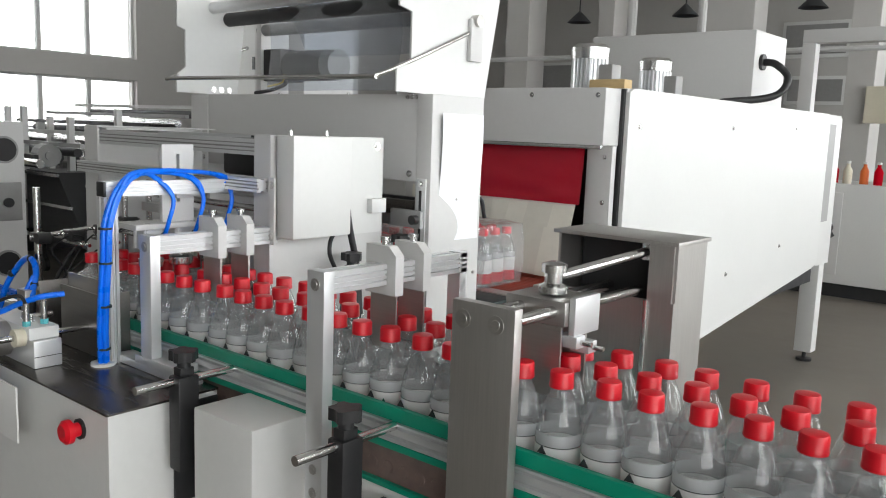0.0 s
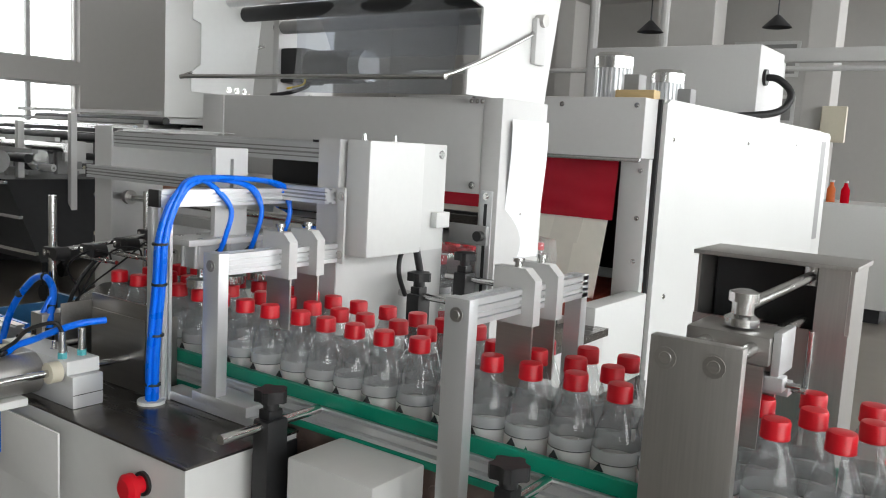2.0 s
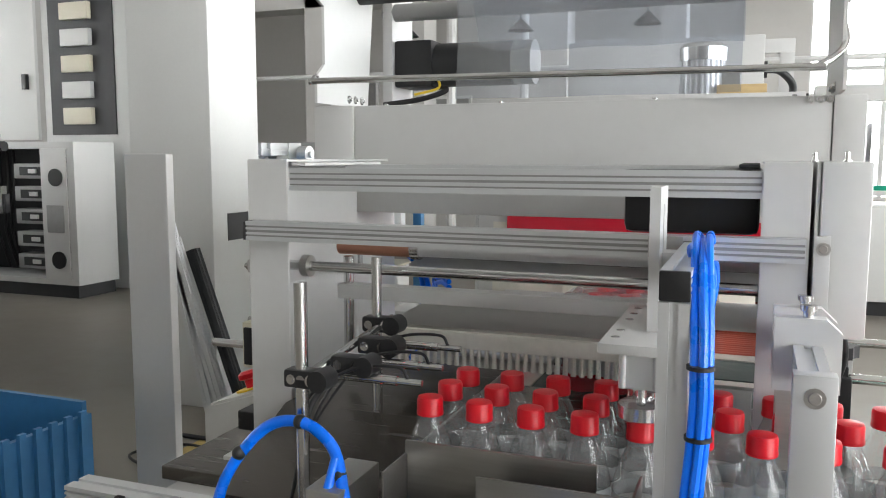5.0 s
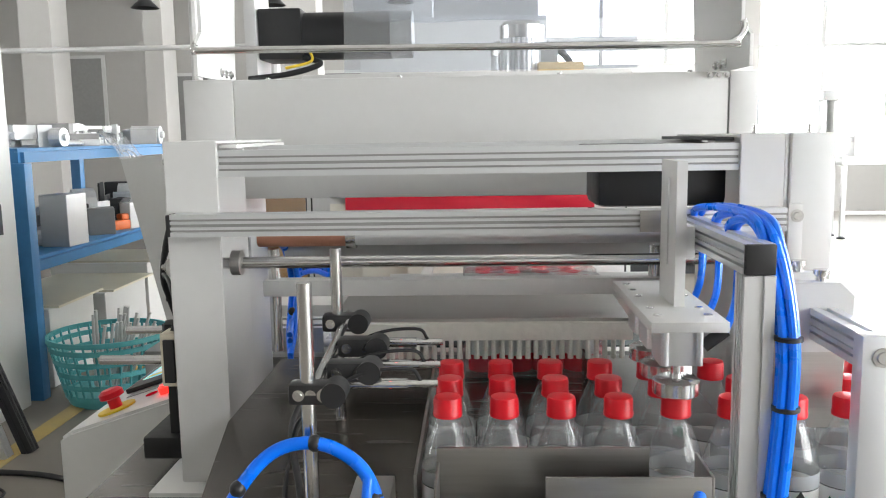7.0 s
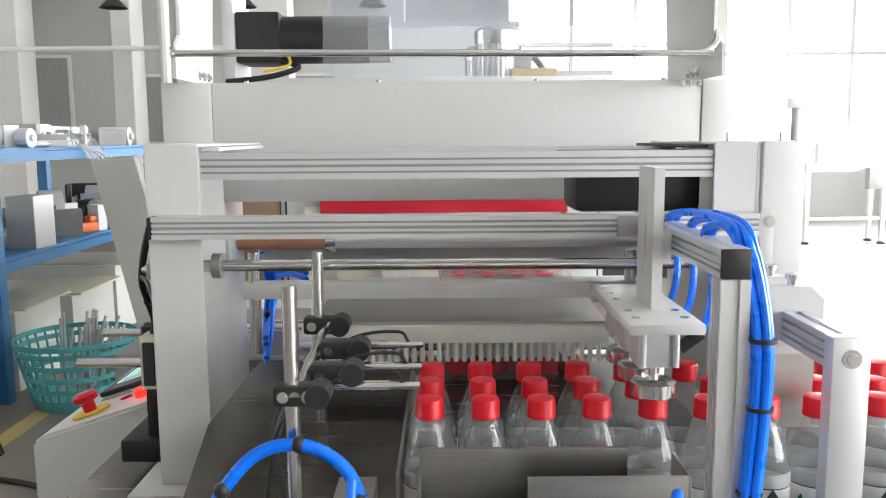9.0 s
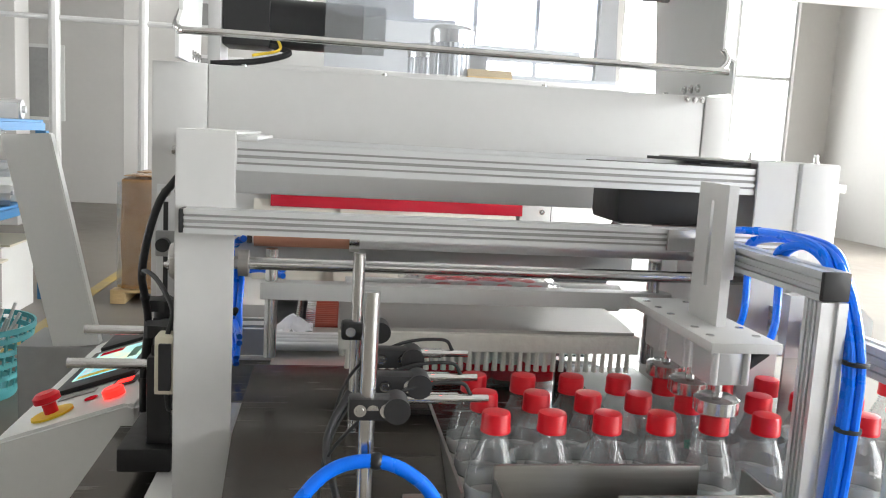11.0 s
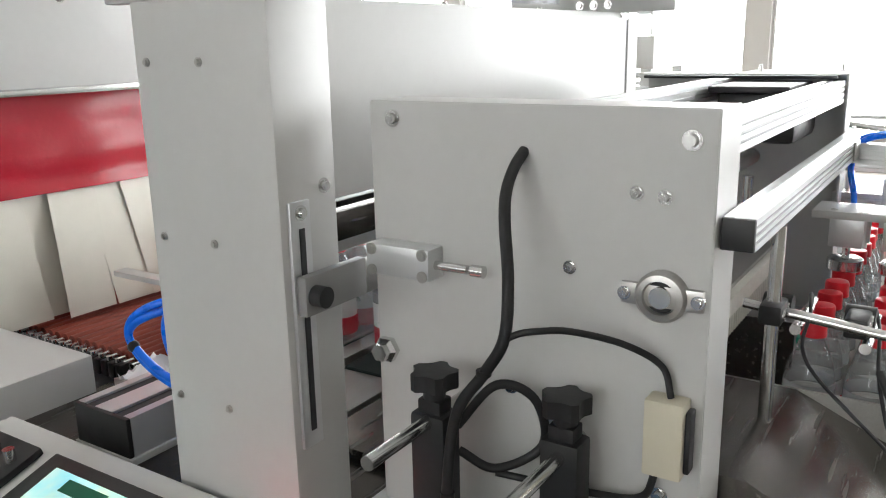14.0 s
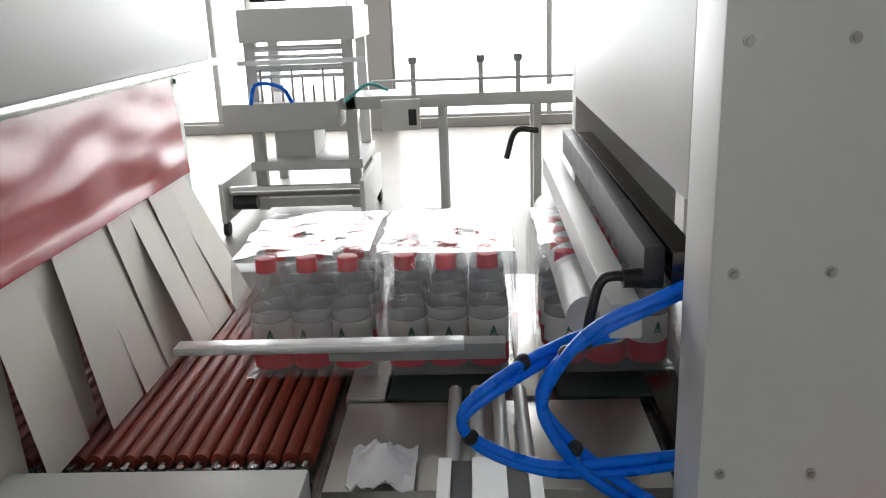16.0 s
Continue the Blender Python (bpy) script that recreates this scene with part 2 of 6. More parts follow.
def prism(bm, outline, axis, lo, hi):
    """An outline in the two other axes, pushed through from lo to hi along the axis."""
    def at(p, h):
        return {"x": (h, p[0], p[1]), "y": (p[0], h, p[1]), "z": (p[0], p[1], h)}[axis]
    a = [bm.verts.new(at(p, lo)) for p in outline]
    b = [bm.verts.new(at(p, hi)) for p in outline]
    n = len(outline)
    bm.faces.new(a)
    bm.faces.new(reversed(b))
    for i in range(n):
        bm.faces.new((a[i], b[i], b[(i + 1) % n], a[(i + 1) % n]))
    bmesh.ops.recalc_face_normals(bm, faces=bm.faces)
    return bm


def profile_outline(w, h, slot=0.0085, deep=0.009):
    """The section of a slotted aluminium bar: one groove in the middle of each side."""
    a, b, s = w / 2, h / 2, slot / 2
    n = max(1, round(h / 0.03))
    f, deep = 0.0016, min(deep, 0.0035)
    pts = [(-a, -b), (-s, -b), (-s, -b + deep), (s, -b + deep), (s, -b), (a, -b)]
    for k in range(n):
        c, o = -b + h * (k + 0.5) / n, h / n * 0.24
        for g, d, u in ((c - o, 0.006, f), (c, deep, s / 2), (c + o, 0.006, f)):
            pts += [(a, g - u), (a - d, g - u), (a - d, g + u), (a, g + u)]
    pts += [(a, b), (s, b), (s, b - deep), (-s, b - deep), (-s, b), (-a, b)]
    for k in reversed(range(n)):
        c, o = -b + h * (k + 0.5) / n, h / n * 0.24
        for g, d, u in ((c + o, 0.006, f), (c, deep, s / 2), (c - o, 0.006, f)):
            pts += [(-a, g + u), (-a + d, g + u), (-a + d, g - u), (-a, g - u)]
    return pts


def bar(bm, axis, lo, hi, c0, c1, w=0.03, h=0.03):
    return prism(bm, [(c0 + p, c1 + q) for p, q in profile_outline(w, h)], axis, lo, hi)


def mesh(name, bm, mat, smooth=False):
    me = bpy.data.meshes.new(name)
    bm.to_mesh(me)
    bm.free()
    me.materials.append(mat)
    if smooth:
        me.shade_smooth()
        me.set_sharp_from_angle(angle=radians(38))
    return me


def part(name, bm, mat, parent, label="", smooth=True):
    ob = new(name, mesh(name, bm, mat, smooth))
    ob.parent = parent
    if label:
        ob["label"] = label
    return ob


def thing(name, label, category, at=(0, 0, 0), group="", kind=""):
    ob = new(name)
    ob.empty_display_size = 0.05
    ob.location = at
    return tagged(ob, label, category, group, kind)


def solid(name, bm, mat, label="", category="", group="", kind="", smooth=False):
    return tagged(new(name, mesh(name, bm, mat, smooth)), label, category, group, kind)


def B():
    return bmesh.new()


def screw(parent, p, axis, r=0.007, d=0.006, mat=None):
    """A round-headed hexagon socket screw standing proud along the axis."""
    p = Vector(p)
    n = {"x": Vector((1, 0, 0)), "-x": Vector((-1, 0, 0)), "y": Vector((0, 1, 0)), "-y": Vector((0, -1, 0)), "z": Vector((0, 0, 1))}[axis]
    bm = B()
    cyl(bm, p - n * 0.001, p + n * 0.0015, r * 1.45, seg=14)
    cyl(bm, p, p + n * d, r, r * 0.8, seg=12)
    return part("screw", bm, CHROME if mat is None else mat, parent)


# ---- the hall ----
X0, X1, Y0, Y1, H = -9.5, 8.0, -13.0, 12.0, 6.4
solid("floor", box(B(), X0, X1, Y0, Y1, -0.1, 0.0), FLOOR_M, "worn grey concrete factory floor with stains", "floor", kind="structure")
solid("ceiling", box(B(), X0, X1, Y0, Y1, H, H + 0.2), CEIL_M, "white painted factory ceiling", "ceiling", kind="structure")
for k, (x, w) in enumerate(((-2.05, 0.09), (-0.98, 0.09))):
    bm = B()
    prism(bm, [(x, 1.5), (x + w, 1.5), (x + w + 0.4 * k, 6.5), (x + 0.4 * k, 6.5)], "z", 0.0005, 0.004)
    solid("floor_line", bm, LINE_M, "faded yellow painted line on the concrete floor", "floor marking", "floor lines", "structure")


def pierced_wall(name, axis, at, thick, lo, hi, openings, label):
    """A wall with openings (from, to, sill, head), built as piers, sills and heads butted end to end."""
    bm = B()

    def block(a, b, z0, z1):
        if b - a > 1e-4 and z1 - z0 > 1e-4:
            if axis == "x":
                box(bm, at, at + thick, a, b, z0, z1)
            else:
                box(bm, a, b, at, at + thick, z0, z1)
    edge = lo
    for a, b, z0, z1 in openings:
        block(edge, a, 0, H)
        block(a, b, 0, z0)
        block(a, b, z1, H)
        edge = b
    block(edge, hi, 0, H)
    return solid(name, bm, WALL_M, label, "wall", kind="structure")


def window(name, axis, at, a, b, z0, z1, cols, rows, label):
    win = thing(name, label, "window", kind="structure")

    def blk(bm, p, q, r, s, d0=-0.03, d1=0.03):
        if axis == "x":
            box(bm, at + d0, at + d1, p, q, r, s)
        else:
            box(bm, p, q, at + d0, at + d1, r, s)
    bm = B()
    for c in range(cols + 1):
        p = a + (b - a) * c / cols
        blk(bm, p - 0.03, p + 0.03, z0, z1)
    for r in range(rows + 1):
        q = z0 + (z1 - z0) * r / rows
        blk(bm, a, b, q - 0.028, q + 0.028, -0.026, 0.026)
    part("window_frame", bm, PAINT_GREY, win, smooth=False)
    for c in range(cols):
        for r in range(rows):
            bm = B()
            blk(bm, a + (b - a) * c / cols + 0.03, a + (b - a) * (c + 1) / cols - 0.03, z0 + (z1 - z0) * r / rows + 0.028, z0 + (z1 - z0) * (r + 1) / rows - 0.028, -0.003, 0.003)
            pane = part("pane", bm, PANE, win, smooth=False)
            pane.visible_shadow = False
    return win


EAST = [(-5.5, -2.0, 0.1, 4.6), (-1.75, 1.75, 0.1, 4.6), (2.0, 5.5, 0.1, 4.6), (5.75, 9.25, 0.1, 4.6)]
pierced_wall("wall_east", "x", X1, 0.24, Y0, Y1, EAST, "white plastered factory wall with tall windows")
bm = B()
edge = Y0
for a, b in ((-0.5, 2.2), (2.6, 5.3)):
    box(bm, X0 - 0.24, X0, edge, a, 0, H)
    for z0, z1 in ((0, 1.0), (1.85, 2.15), (3.6, H)):
        box(bm, X0 - 0.24, X0, a, b, z0, z1)
    edge = b
box(bm, X0 - 0.24, X0, edge, Y1, 0, H)
solid("wall_west", bm, WALL_M, "white plastered factory wall with two rows of windows", "wall", kind="structure")
pierced_wall("wall_north", "y", Y1, 0.24, X0, X1, [(0.9, 3.9, 0.7, 4.4), (4.3, 7.3, 0.7, 4.4)], "white plastered end wall with tall bright windows")
for k, a in enumerate((0.9, 4.3)):
    window("window_%d" % (k + 11), "y", Y1 + 0.12, a, a + 3.0, 0.7, 4.4, 3, 2, "tall grey-framed window full of bright daylight")
solid("wall_south", box(B(), X0, X1, Y0 - 0.24, Y0, 0, H), WALL_M, "white plastered wall closing the hall", "wall", kind="structure")
for k, (a, b, z0, z1) in enumerate(EAST):
    window("window_%d" % (k + 1), "x", X1 + 0.12, a, b, z0, z1, 2, 2, "tall grey-framed window full of bright daylight")
for k, (a, b) in enumerate(((-0.5, 2.2), (2.6, 5.3))):
    window("window_%d" % (k + 5), "x", X0 - 0.12, a, b, 1.0, 1.85, 4, 1, "low strip window full of bright daylight")
    window("window_%d" % (k + 8), "x", X0 - 0.12, a, b, 2.15, 3.6, 4, 1, "upper strip window full of bright daylight")
solid("backdrop", box(B(), X1 + 6, X1 + 6.1, -14, 20, -2, 7), material("bright_sky_backdrop", (1.0, 1.0, 1.0), 1.0, 0, 0.0, 1, 0, second_amount=0, emit=7.0), "bright hazy sky beyond the windows", "sky", kind="structure")
solid("backdrop", box(B(), X0 - 6.1, X0 - 6, -14, 20, -2, 9), bpy.data.materials["bright_sky_backdrop"], "bright hazy sky beyond the windows", "sky", kind="structure")
solid("backdrop", box(B(), -6, 14, Y1 + 6, Y1 + 6.1, -2, 7), bpy.data.materials["bright_sky_backdrop"], "bright hazy sky beyond the windows", "sky", kind="structure")

# ---- wrapping machine ----
TABLE = 0.793
wrap = thing("wrapping_machine", "light grey sleeve wrapping machine with aluminium crossbars", "packaging machine")


def folded_side(name, x_out, x_in, y0, y1, z0, z1, t=0.004):
    """A folded sheet: the broad side plate with a flange turned in at the front and a narrow one at the top."""
    s = 1 if x_in > x_out else -1
    bm = B()
    prism(bm, [(x_out, y0), (x_in, y0), (x_in, y0 + t), (x_out + s * t, y0 + t), (x_out + s * t, y1), (x_out, y1)], "z", z0, z1)
    bmesh.ops.bevel(bm, geom=list(bm.edges), offset=0.0012, segments=2, affect="EDGES")
    ob = part(name, bm, PAINT_GREY, wrap)
    xs = sorted((x_out + s * t, x_in))
    part("top_flange", box(B(), xs[0], xs[1], y0 + t, y1, z1 - t, z1 - 0.0005, 0.001), PAINT_GREY, ob)
    return ob


left = folded_side("side_plate", -0.484, -0.410, 0.006, 0.388, 0.80, 1.286)
right = folded_side("side_plate", 0.350, 0.292, 0.006, 0.36, 0.80, 1.284)
bm = B()
box(bm, -0.52, -0.39, -0.03, 0.40, 0.793, 0.80, 0.001)
part("foot_plate", bm, PAINT_GREY, left)
bm = B()
bar(bm, "x", -0.410, 0.292, 0.026, 1.255, 0.03, 0.036)
part("crossbar", bm, ALU, wrap, smooth=False)
bm = B()
bar(bm, "x", -0.468, 0.345, -0.011, 1.174, 0.03, 0.03)
low = part("crossbar", bm, ALU, wrap, smooth=False)
# grey strips on the groove floors stand in for the deep slots' shade
for x0, x1, y, z, h in ((-0.409, 0.291, 0.0112, 1.255, 0.036), (-0.467, 0.344, -0.0258, 1.174, 0.03)):
    for dz, d in ((-0.24, 0.0013), (0.0, 0.0019), (0.24, 0.0013)):
        part("slot_shade", box(B(), x0, x1, y + 0.001, y + 0.003, z + dz * h - d, z + dz * h + d), MID, low)
part("end_cap", box(B(), -0.474, -0.468, -0.026, 0.004, 1.159, 1.189, 0.002), BLACK, low)
# the second upper bar behind, and the top strips
part("crossbar", bar(B(), "x", -0.40, 0.29, 0.20, 1.262, 0.03, 0.03), ALU, wrap, smooth=False)
part("tie_plate", box(B(), -0.41, -0.385, 0.02, 0.30, 1.276, 1.281, 0.001), PAINT_GREY, wrap)
part("tie_plate", box(B(), 0.262, 0.288, 0.02, 0.34, 1.276, 1.281, 0.001), DARK, wrap)
# motor cover on the right-hand plate
cover = part("motor_cover", box(B(), 0.362, 0.420, 0.014, 0.185, 1.06, 1.285, 0.004), PAINT, wrap)
part("cover_plate", box(B(), 0.356, 0.3605, 0.02, 0.345, 1.05, 1.284, 0.001), PAINT, wrap)
for y in (0.03, 0.16):
    screw(cover, (0.39 if y < 0.1 else 0.36, y, 1.285), "z", 0.004, 0.012)
screw(wrap, (0.3605, 0.325, 1.262), "x")
part("hinge_block", box(B(), 0.3605, 0.378, 0.295, 0.345, 1.10, 1.135, 0.002), PAINT, wrap)
# drive motor lying behind the crossbars
bm = B()
box(bm, 0.11, 0.29, 0.05, 0.17, 1.185, 1.262, 0.012)
box(bm, 0.10, 0.29, 0.06, 0.18, 1.262, 1.272, 0.002)
part("drive_motor", bm, BLACK, wrap)
# left plate: screws, bearing, cylinder, sensor, cables
for y, z, r in ((0.03, 1.258, 0.0065), (0.357, 1.267, 0.0065), (0.052, 1.205, 0.0048), (0.079, 1.207, 0.0048), (0.145, 1.127, 0.0048), (0.21, 0.985, 0.005), (0.045, 0.905, 0.006)):
    screw(left, (-0.484, y, z), "-x", r, 0.008)
bm = B()
lathe(bm, [(0.025, 0.0), (0.025, 0.008), (0.022, 0.012), (0.0165, 0.013), (0.016, 0.006)], seg=28, caps=False)
for v in bm.verts:
    v.co = Vector((-0.484 - v.co.z, 0.050 + v.co.x, 1.112 + v.co.y))
box(bm, -0.492, -0.484, 0.010, 0.090, 1.101, 1.123, 0.0035)
bearing = part("flange_bearing", bm, STEEL, left)
part("bearing_bore", cyl(B(), (-0.483, 0.05, 1.112), (-0.491, 0.05, 1.112), 0.0155), DARK, bearing)
part("shaft_end", cyl(B(), (-0.484, 0.05, 1.112), (-0.4955, 0.05, 1.112), 0.0105), CHROME, bearing)
for y in (0.015, 0.085):
    screw(bearing, (-0.492, y, 1.112), "-x", 0.0046)
bm = B()
lathe(bm, [(0.016, 0.0), (0.016, 0.008), (0.011, 0.012), (0.011, 0.02)], seg=6)
for v in bm.verts:
    v.co = Vector((-0.484 - v.co.z, 0.374 + v.co.x, 0.998 + v.co.y))
part("hex_bolt", bm, CHROME, left)
cylinder = part("air_cylinder", box(B(), -0.514, -0.484, 0.295, 0.378, 1.097, 1.132, 0.002), ALU, left, "small silver air cylinder with a steel rod")
for y in (0.303, 0.37):
    for z in (1.102, 1.126):
        screw(cylinder, (-0.514, y, z), "-x", 0.0045, 0.002, STEEL)
part("piston_rod", cyl(cyl(B(), (-0.499, 0.295, 1.113), (-0.499, 0.255, 1.113), 0.005), (-0.499, 0.25, 1.113), (-0.499, 0.235, 1.113), 0.0065), CHROME, cylinder)
sensor = part("sensor_box", box(B(), -0.510, -0.484, 0.018, 0.056, 0.938, 1.016, 0.003), CREAM, left, "cream sensor box with a dark window")
part("sensor_lid", box(B(), -0.504, -0.488, 0.012, 0.0179, 0.945, 1.008, 0.002), BLACK, sensor)
bm = B()
tube(bm, [(-0.482, 0.197, 1.240), (-0.503, 0.198, 1.225), (-0.521, 0.197, 1.203), (-0.538, 0.189, 1.176), (-0.552, 0.178, 1.125), (-0.560, 0.178, 1.07), (-0.560, 0.200, 1.03), (-0.562, 0.232, 0.98), (-0.57, 0.24, 0.90), (-0.57, 0.24, 0.838)], 0.006)
part("cable", bm, RUBBER, left)
bm = B()
tube(bm, [(-0.560, 0.20, 1.032), (-0.558, 0.175, 1.07), (-0.545, 0.14, 1.08), (-0.528, 0.112, 1.077), (-0.508, 0.074, 1.065), (-0.492, 0.045, 1.044), (-0.496, 0.034, 1.016)], 0.0034)
tube(bm, [(-0.532, 0.25, 0.95), (-0.52, 0.21, 1.0), (-0.50, 0.175, 0.985), (-0.50, 0.165, 0.935), (-0.52, 0.21, 0.905), (-0.53, 0.25, 0.92)], 0.005)
tube(bm, [(-0.52, 0.21, 0.90), (-0.50, 0.12, 0.895), (-0.498, 0.06, 0.905), (-0.498, 0.045, 0.938)], 0.004)
part("cable", bm, RUBBER, left)
for x, y, z in ((-0.560, 0.201, 1.03), (-0.57, 0.24, 0.89)):
    part("cable_tie", cyl(B(), (x, y, z - 0.003), (x, y, z + 0.003), 0.0078, seg=12), BLACK, left)


def star_clamp(parent, x, y, z, rod_lo, rod_hi, rod_z, axis="x", tall=0.19):
    """A black upright clamp with a star knob on top, gripping a steel rod."""
    bm = B()
    box(bm, x - 0.017, x + 0.017, y - 0.021, y + 0.021, z - tall, z - 0.045, 0.005)
    box(bm, x - 0.012, x + 0.012, y - 0.014, y + 0.014, z - 0.046, z - 0.03, 0.003)
    ob = part("clamp", bm, BLACK, parent)
    bm = B()
    pts = []
    for k in range(20):
        a = 2 * math.pi * k / 20
        r = 0.026 if k % 4 in (0, 1) else 0.0205
        pts.append((x + r * math.cos(a), y + r * math.sin(a)))
    prism(bm, pts, "z", z - 0.018, z)
    cyl(bm, (x, y, z - 0.032), (x, y, z - 0.017), 0.012)
    part("star_knob", bm, BLACK, ob)
    a, b = ((rod_lo, y, rod_z), (rod_hi, y, rod_z)) if axis == "x" else ((x, rod_lo, rod_z), (x, rod_hi, rod_z))
    part("rod", cyl(B(), a, b, 0.0075), CHROME, ob)
    return ob


star_clamp(wrap, -0.548, 0.268, 1.015, -0.665, -0.484, 0.962)
star_clamp(wrap, -0.522, 0.130, 1.008, -0.65, -0.484, 0.947)
part("clamp_base", box(B(), -0.575, -0.50, 0.09, 0.31, 0.80, 0.835, 0.004), BLACK, wrap)
# right-hand clamps and cable
star_clamp(wrap, 0.41, 0.20, 1.015, 0.36, 0.52, 0.965)
star_clamp(wrap, 0.41, 0.37, 1.045, 0.36, 0.52, 0.985)
bm = B()
tube(bm, [(0.365, 0.20, 1.23), (0.378, 0.205, 1.15), (0.385, 0.215, 1.07), (0.395, 0.23, 0.98), (0.40, 0.24, 0.86)], 0.008)
tube(bm, [(0.385, 0.215, 1.07), (0.40, 0.15, 1.06), (0.41, 0.13, 1.02), (0.405, 0.16, 0.97)], 0.005)
part("cable", bm, RUBBER, wrap)
# shafts, film roller, hold-down plate and brush
shaft = part("shaft", cyl(B(), (-0.484, 0.05, 1.112), (0.345, 0.05, 1.112), 0.0085), CHROME, wrap)
part("collar", cyl(B(), (-0.408, 0.05, 1.112), (-0.395, 0.05, 1.112), 0.018), STEEL, shaft)
froll = part("film_roller", cyl(B(), (-0.40, 0.16, 1.135), (0.34, 0.16, 1.135), 0.014), ALU, wrap)
part("copper_sleeve", cyl(B(), (-0.398, 0.16, 1.135), (-0.26, 0.16, 1.135), 0.0152), COPPER, froll, "copper brown sleeve")
part("collar", cyl(B(), (-0.26, 0.16, 1.135), (-0.245, 0.16, 1.135), 0.019), CHROME, froll)
part("hold_bar", box(B(), -0.385, 0.235, 0.12, 0.15, 1.048, 1.073, 0.002), PAINT_GREY, wrap)
for x in (-0.37, 0.21):
    part("post", cyl(B(), (x, 0.135, 0.96), (x, 0.135, 1.12), 0.009), CHROME, wrap)
bm = B()
prism(bm, [(0.075, 1.022), (0.28, 1.032), (0.28, 1.022), (0.075, 1.004)], "x", -0.27, 0.162)
brush = part("brush_plate", bm, STEEL, wrap, "stainless hold-down plate with a row of white brush tufts")
part("brush_back", box(B(), -0.272, 0.166, 0.062, 0.0745, 0.992, 1.018, 0.002), BRISTLE, brush)
tuft = mesh("tuft", lathe(B(), [(0.0035, 0.0), (0.0036, -0.012), (0.0042, -0.028)], seg=8), BRISTLE, True)
for k in range(34):
    ob = new("tuft", tuft)
    ob.parent = brush
    ob.location = (-0.258 + k * 0.0124, 0.068, 0.992)
for k in range(16):
    ob = new("tuft", tuft)
    ob.parent = brush
    ob.location = (-0.266, 0.082 + k * 0.0124, 1.006)
# head: box beam on two pillars
head = part("head", box(B(), -0.505, 0.40, 0.427, 0.632, 1.175, 1.395, 0.003), PAINT_GREY, wrap)
for s, x0, x1 in ((-1, -0.598, -0.506), (1, 0.401, 0.452)):
    pil = part("pillar", box(B(), x0, x1, 0.424, 0.632, 0.55, 1.396, 0.003), PAINT_GREY, wrap)
    xo, ax = (x0, "-x") if s < 0 else (x1, "x")
    for y in (0.527, 0.612):
        for z in (1.131, 1.331, 0.93):
            screw(pil, (xo, y, z), ax, 0.0036, 0.004, STEEL)
    xs = -0.572 if s < 0 else 0.425
    part("slot_strip", box(B(), xs - 0.016, xs + 0.016, 0.419, 0.424, 0.90, 1.185, 0.002), ALU, pil)
    part("slot", box(B(), xs - 0.004, xs + 0.004, 0.4175, 0.4188, 0.92, 1.155), DARK, pil)
    screw(pil, (xs, 0.419, 1.172), "-y", 0.006)
    screw(pil, (xs + 0.045 * -s, 0.424, 1.195), "-y", 0.006)
    part("slide_block", box(B(), min(xs - 0.015, xs - s * 0.09), max(xs + 0.015, xs - s * 0.09), 0.404, 0.417, 1.06, 1.105, 0.003), MID, pil)
    part("lock_knob", cyl(B(), (xs, 0.388, 1.082), (xs, 0.404, 1.082), 0.012), BLACK, pil)
for x in (-0.45, -0.2, 0.1, 0.34):
    screw(head, (x, 0.47, 1.395), "z", 0.005)
for x in (0.365, 0.38, 0.395):
    screw(head, (x, 0.427, 1.388), "-y", 0.004)
# sealing jaw beam behind the head
jaw = part("sealing_jaw", box(B(), -0.48, 0.38, 0.665, 0.70, 1.02, 1.06, 0.004), PAINT_GREY, wrap)
part("jaw_handle", tube(B(), [(0.36, 0.71, 1.115), (0.36, 0.755, 1.115), (0.36, 0.775, 1.06)], 0.006), BLACK, jaw)
part("film_core", cyl(B(), (-0.25, 0.69, 0.955), (0.36, 0.69, 0.955), 0.03), PAINT, wrap)
part("jaw_housing", box(B(), -0.45, 0.38, 0.637, 0.66, 1.065, 1.112, 0.003), DARK, wrap)
# dark strip added for the shade in the gap behind the jaw
part("inner_shade", box(B(), -0.45, 0.38, 0.60, 0.63, 1.062, 1.106, 0.002), STEEL_D, wrap)
# film unwinding stand on top of the head
for x, t in ((0.405, 0.006), (-0.545, 0.006)):
    bm = B()
    outline = [(0.43, 1.397), (0.685, 1.397), (0.69, 1.43), (0.735, 1.66), (0.75, 1.76), (0.34, 1.76), (0.34, 1.60), (0.385, 1.59), (0.385, 1.475), (0.335, 1.45), (0.335, 1.397)]
    if x < 0:
        outline = [(0.335 + (y - 0.335) * 0.65, z) for y, z in outline]
    prism(bm, outline, "x", x, x + t)
    stand = part("roll_bracket", bm, PAINT, wrap)
    for y in (0.47, 0.50, 0.53):
        screw(stand, (x - 0.0005 if x > 0 else x + t, y, 1.412), "-x" if x > 0 else "x", 0.006)
part("roller", cyl(B(), (-0.60, 0.47, 1.67), (0.405, 0.47, 1.67), 0.018), ALU, wrap)
part("roller", cyl(B(), (-0.54, 0.53, 1.64), (0.405, 0.53, 1.64), 0.022), DARK, wrap)
part("roller", cyl(B(), (-0.54, 0.66, 1.62), (0.405, 0.66, 1.62), 0.02), MID, wrap)
bm = B()
tube(bm, [(-0.56, 0.62, 1.56), (-0.55, 0.40, 1.47), (-0.53, 0.305, 1.437), (-0.45, 0.30, 1.436), (0.30, 0.30, 1.431), (0.37, 0.31, 1.435), (0.412, 0.40, 1.48), (0.414, 0.62, 1.57)], 0.006)
part("dancer_bar", bm, CHROME, wrap)
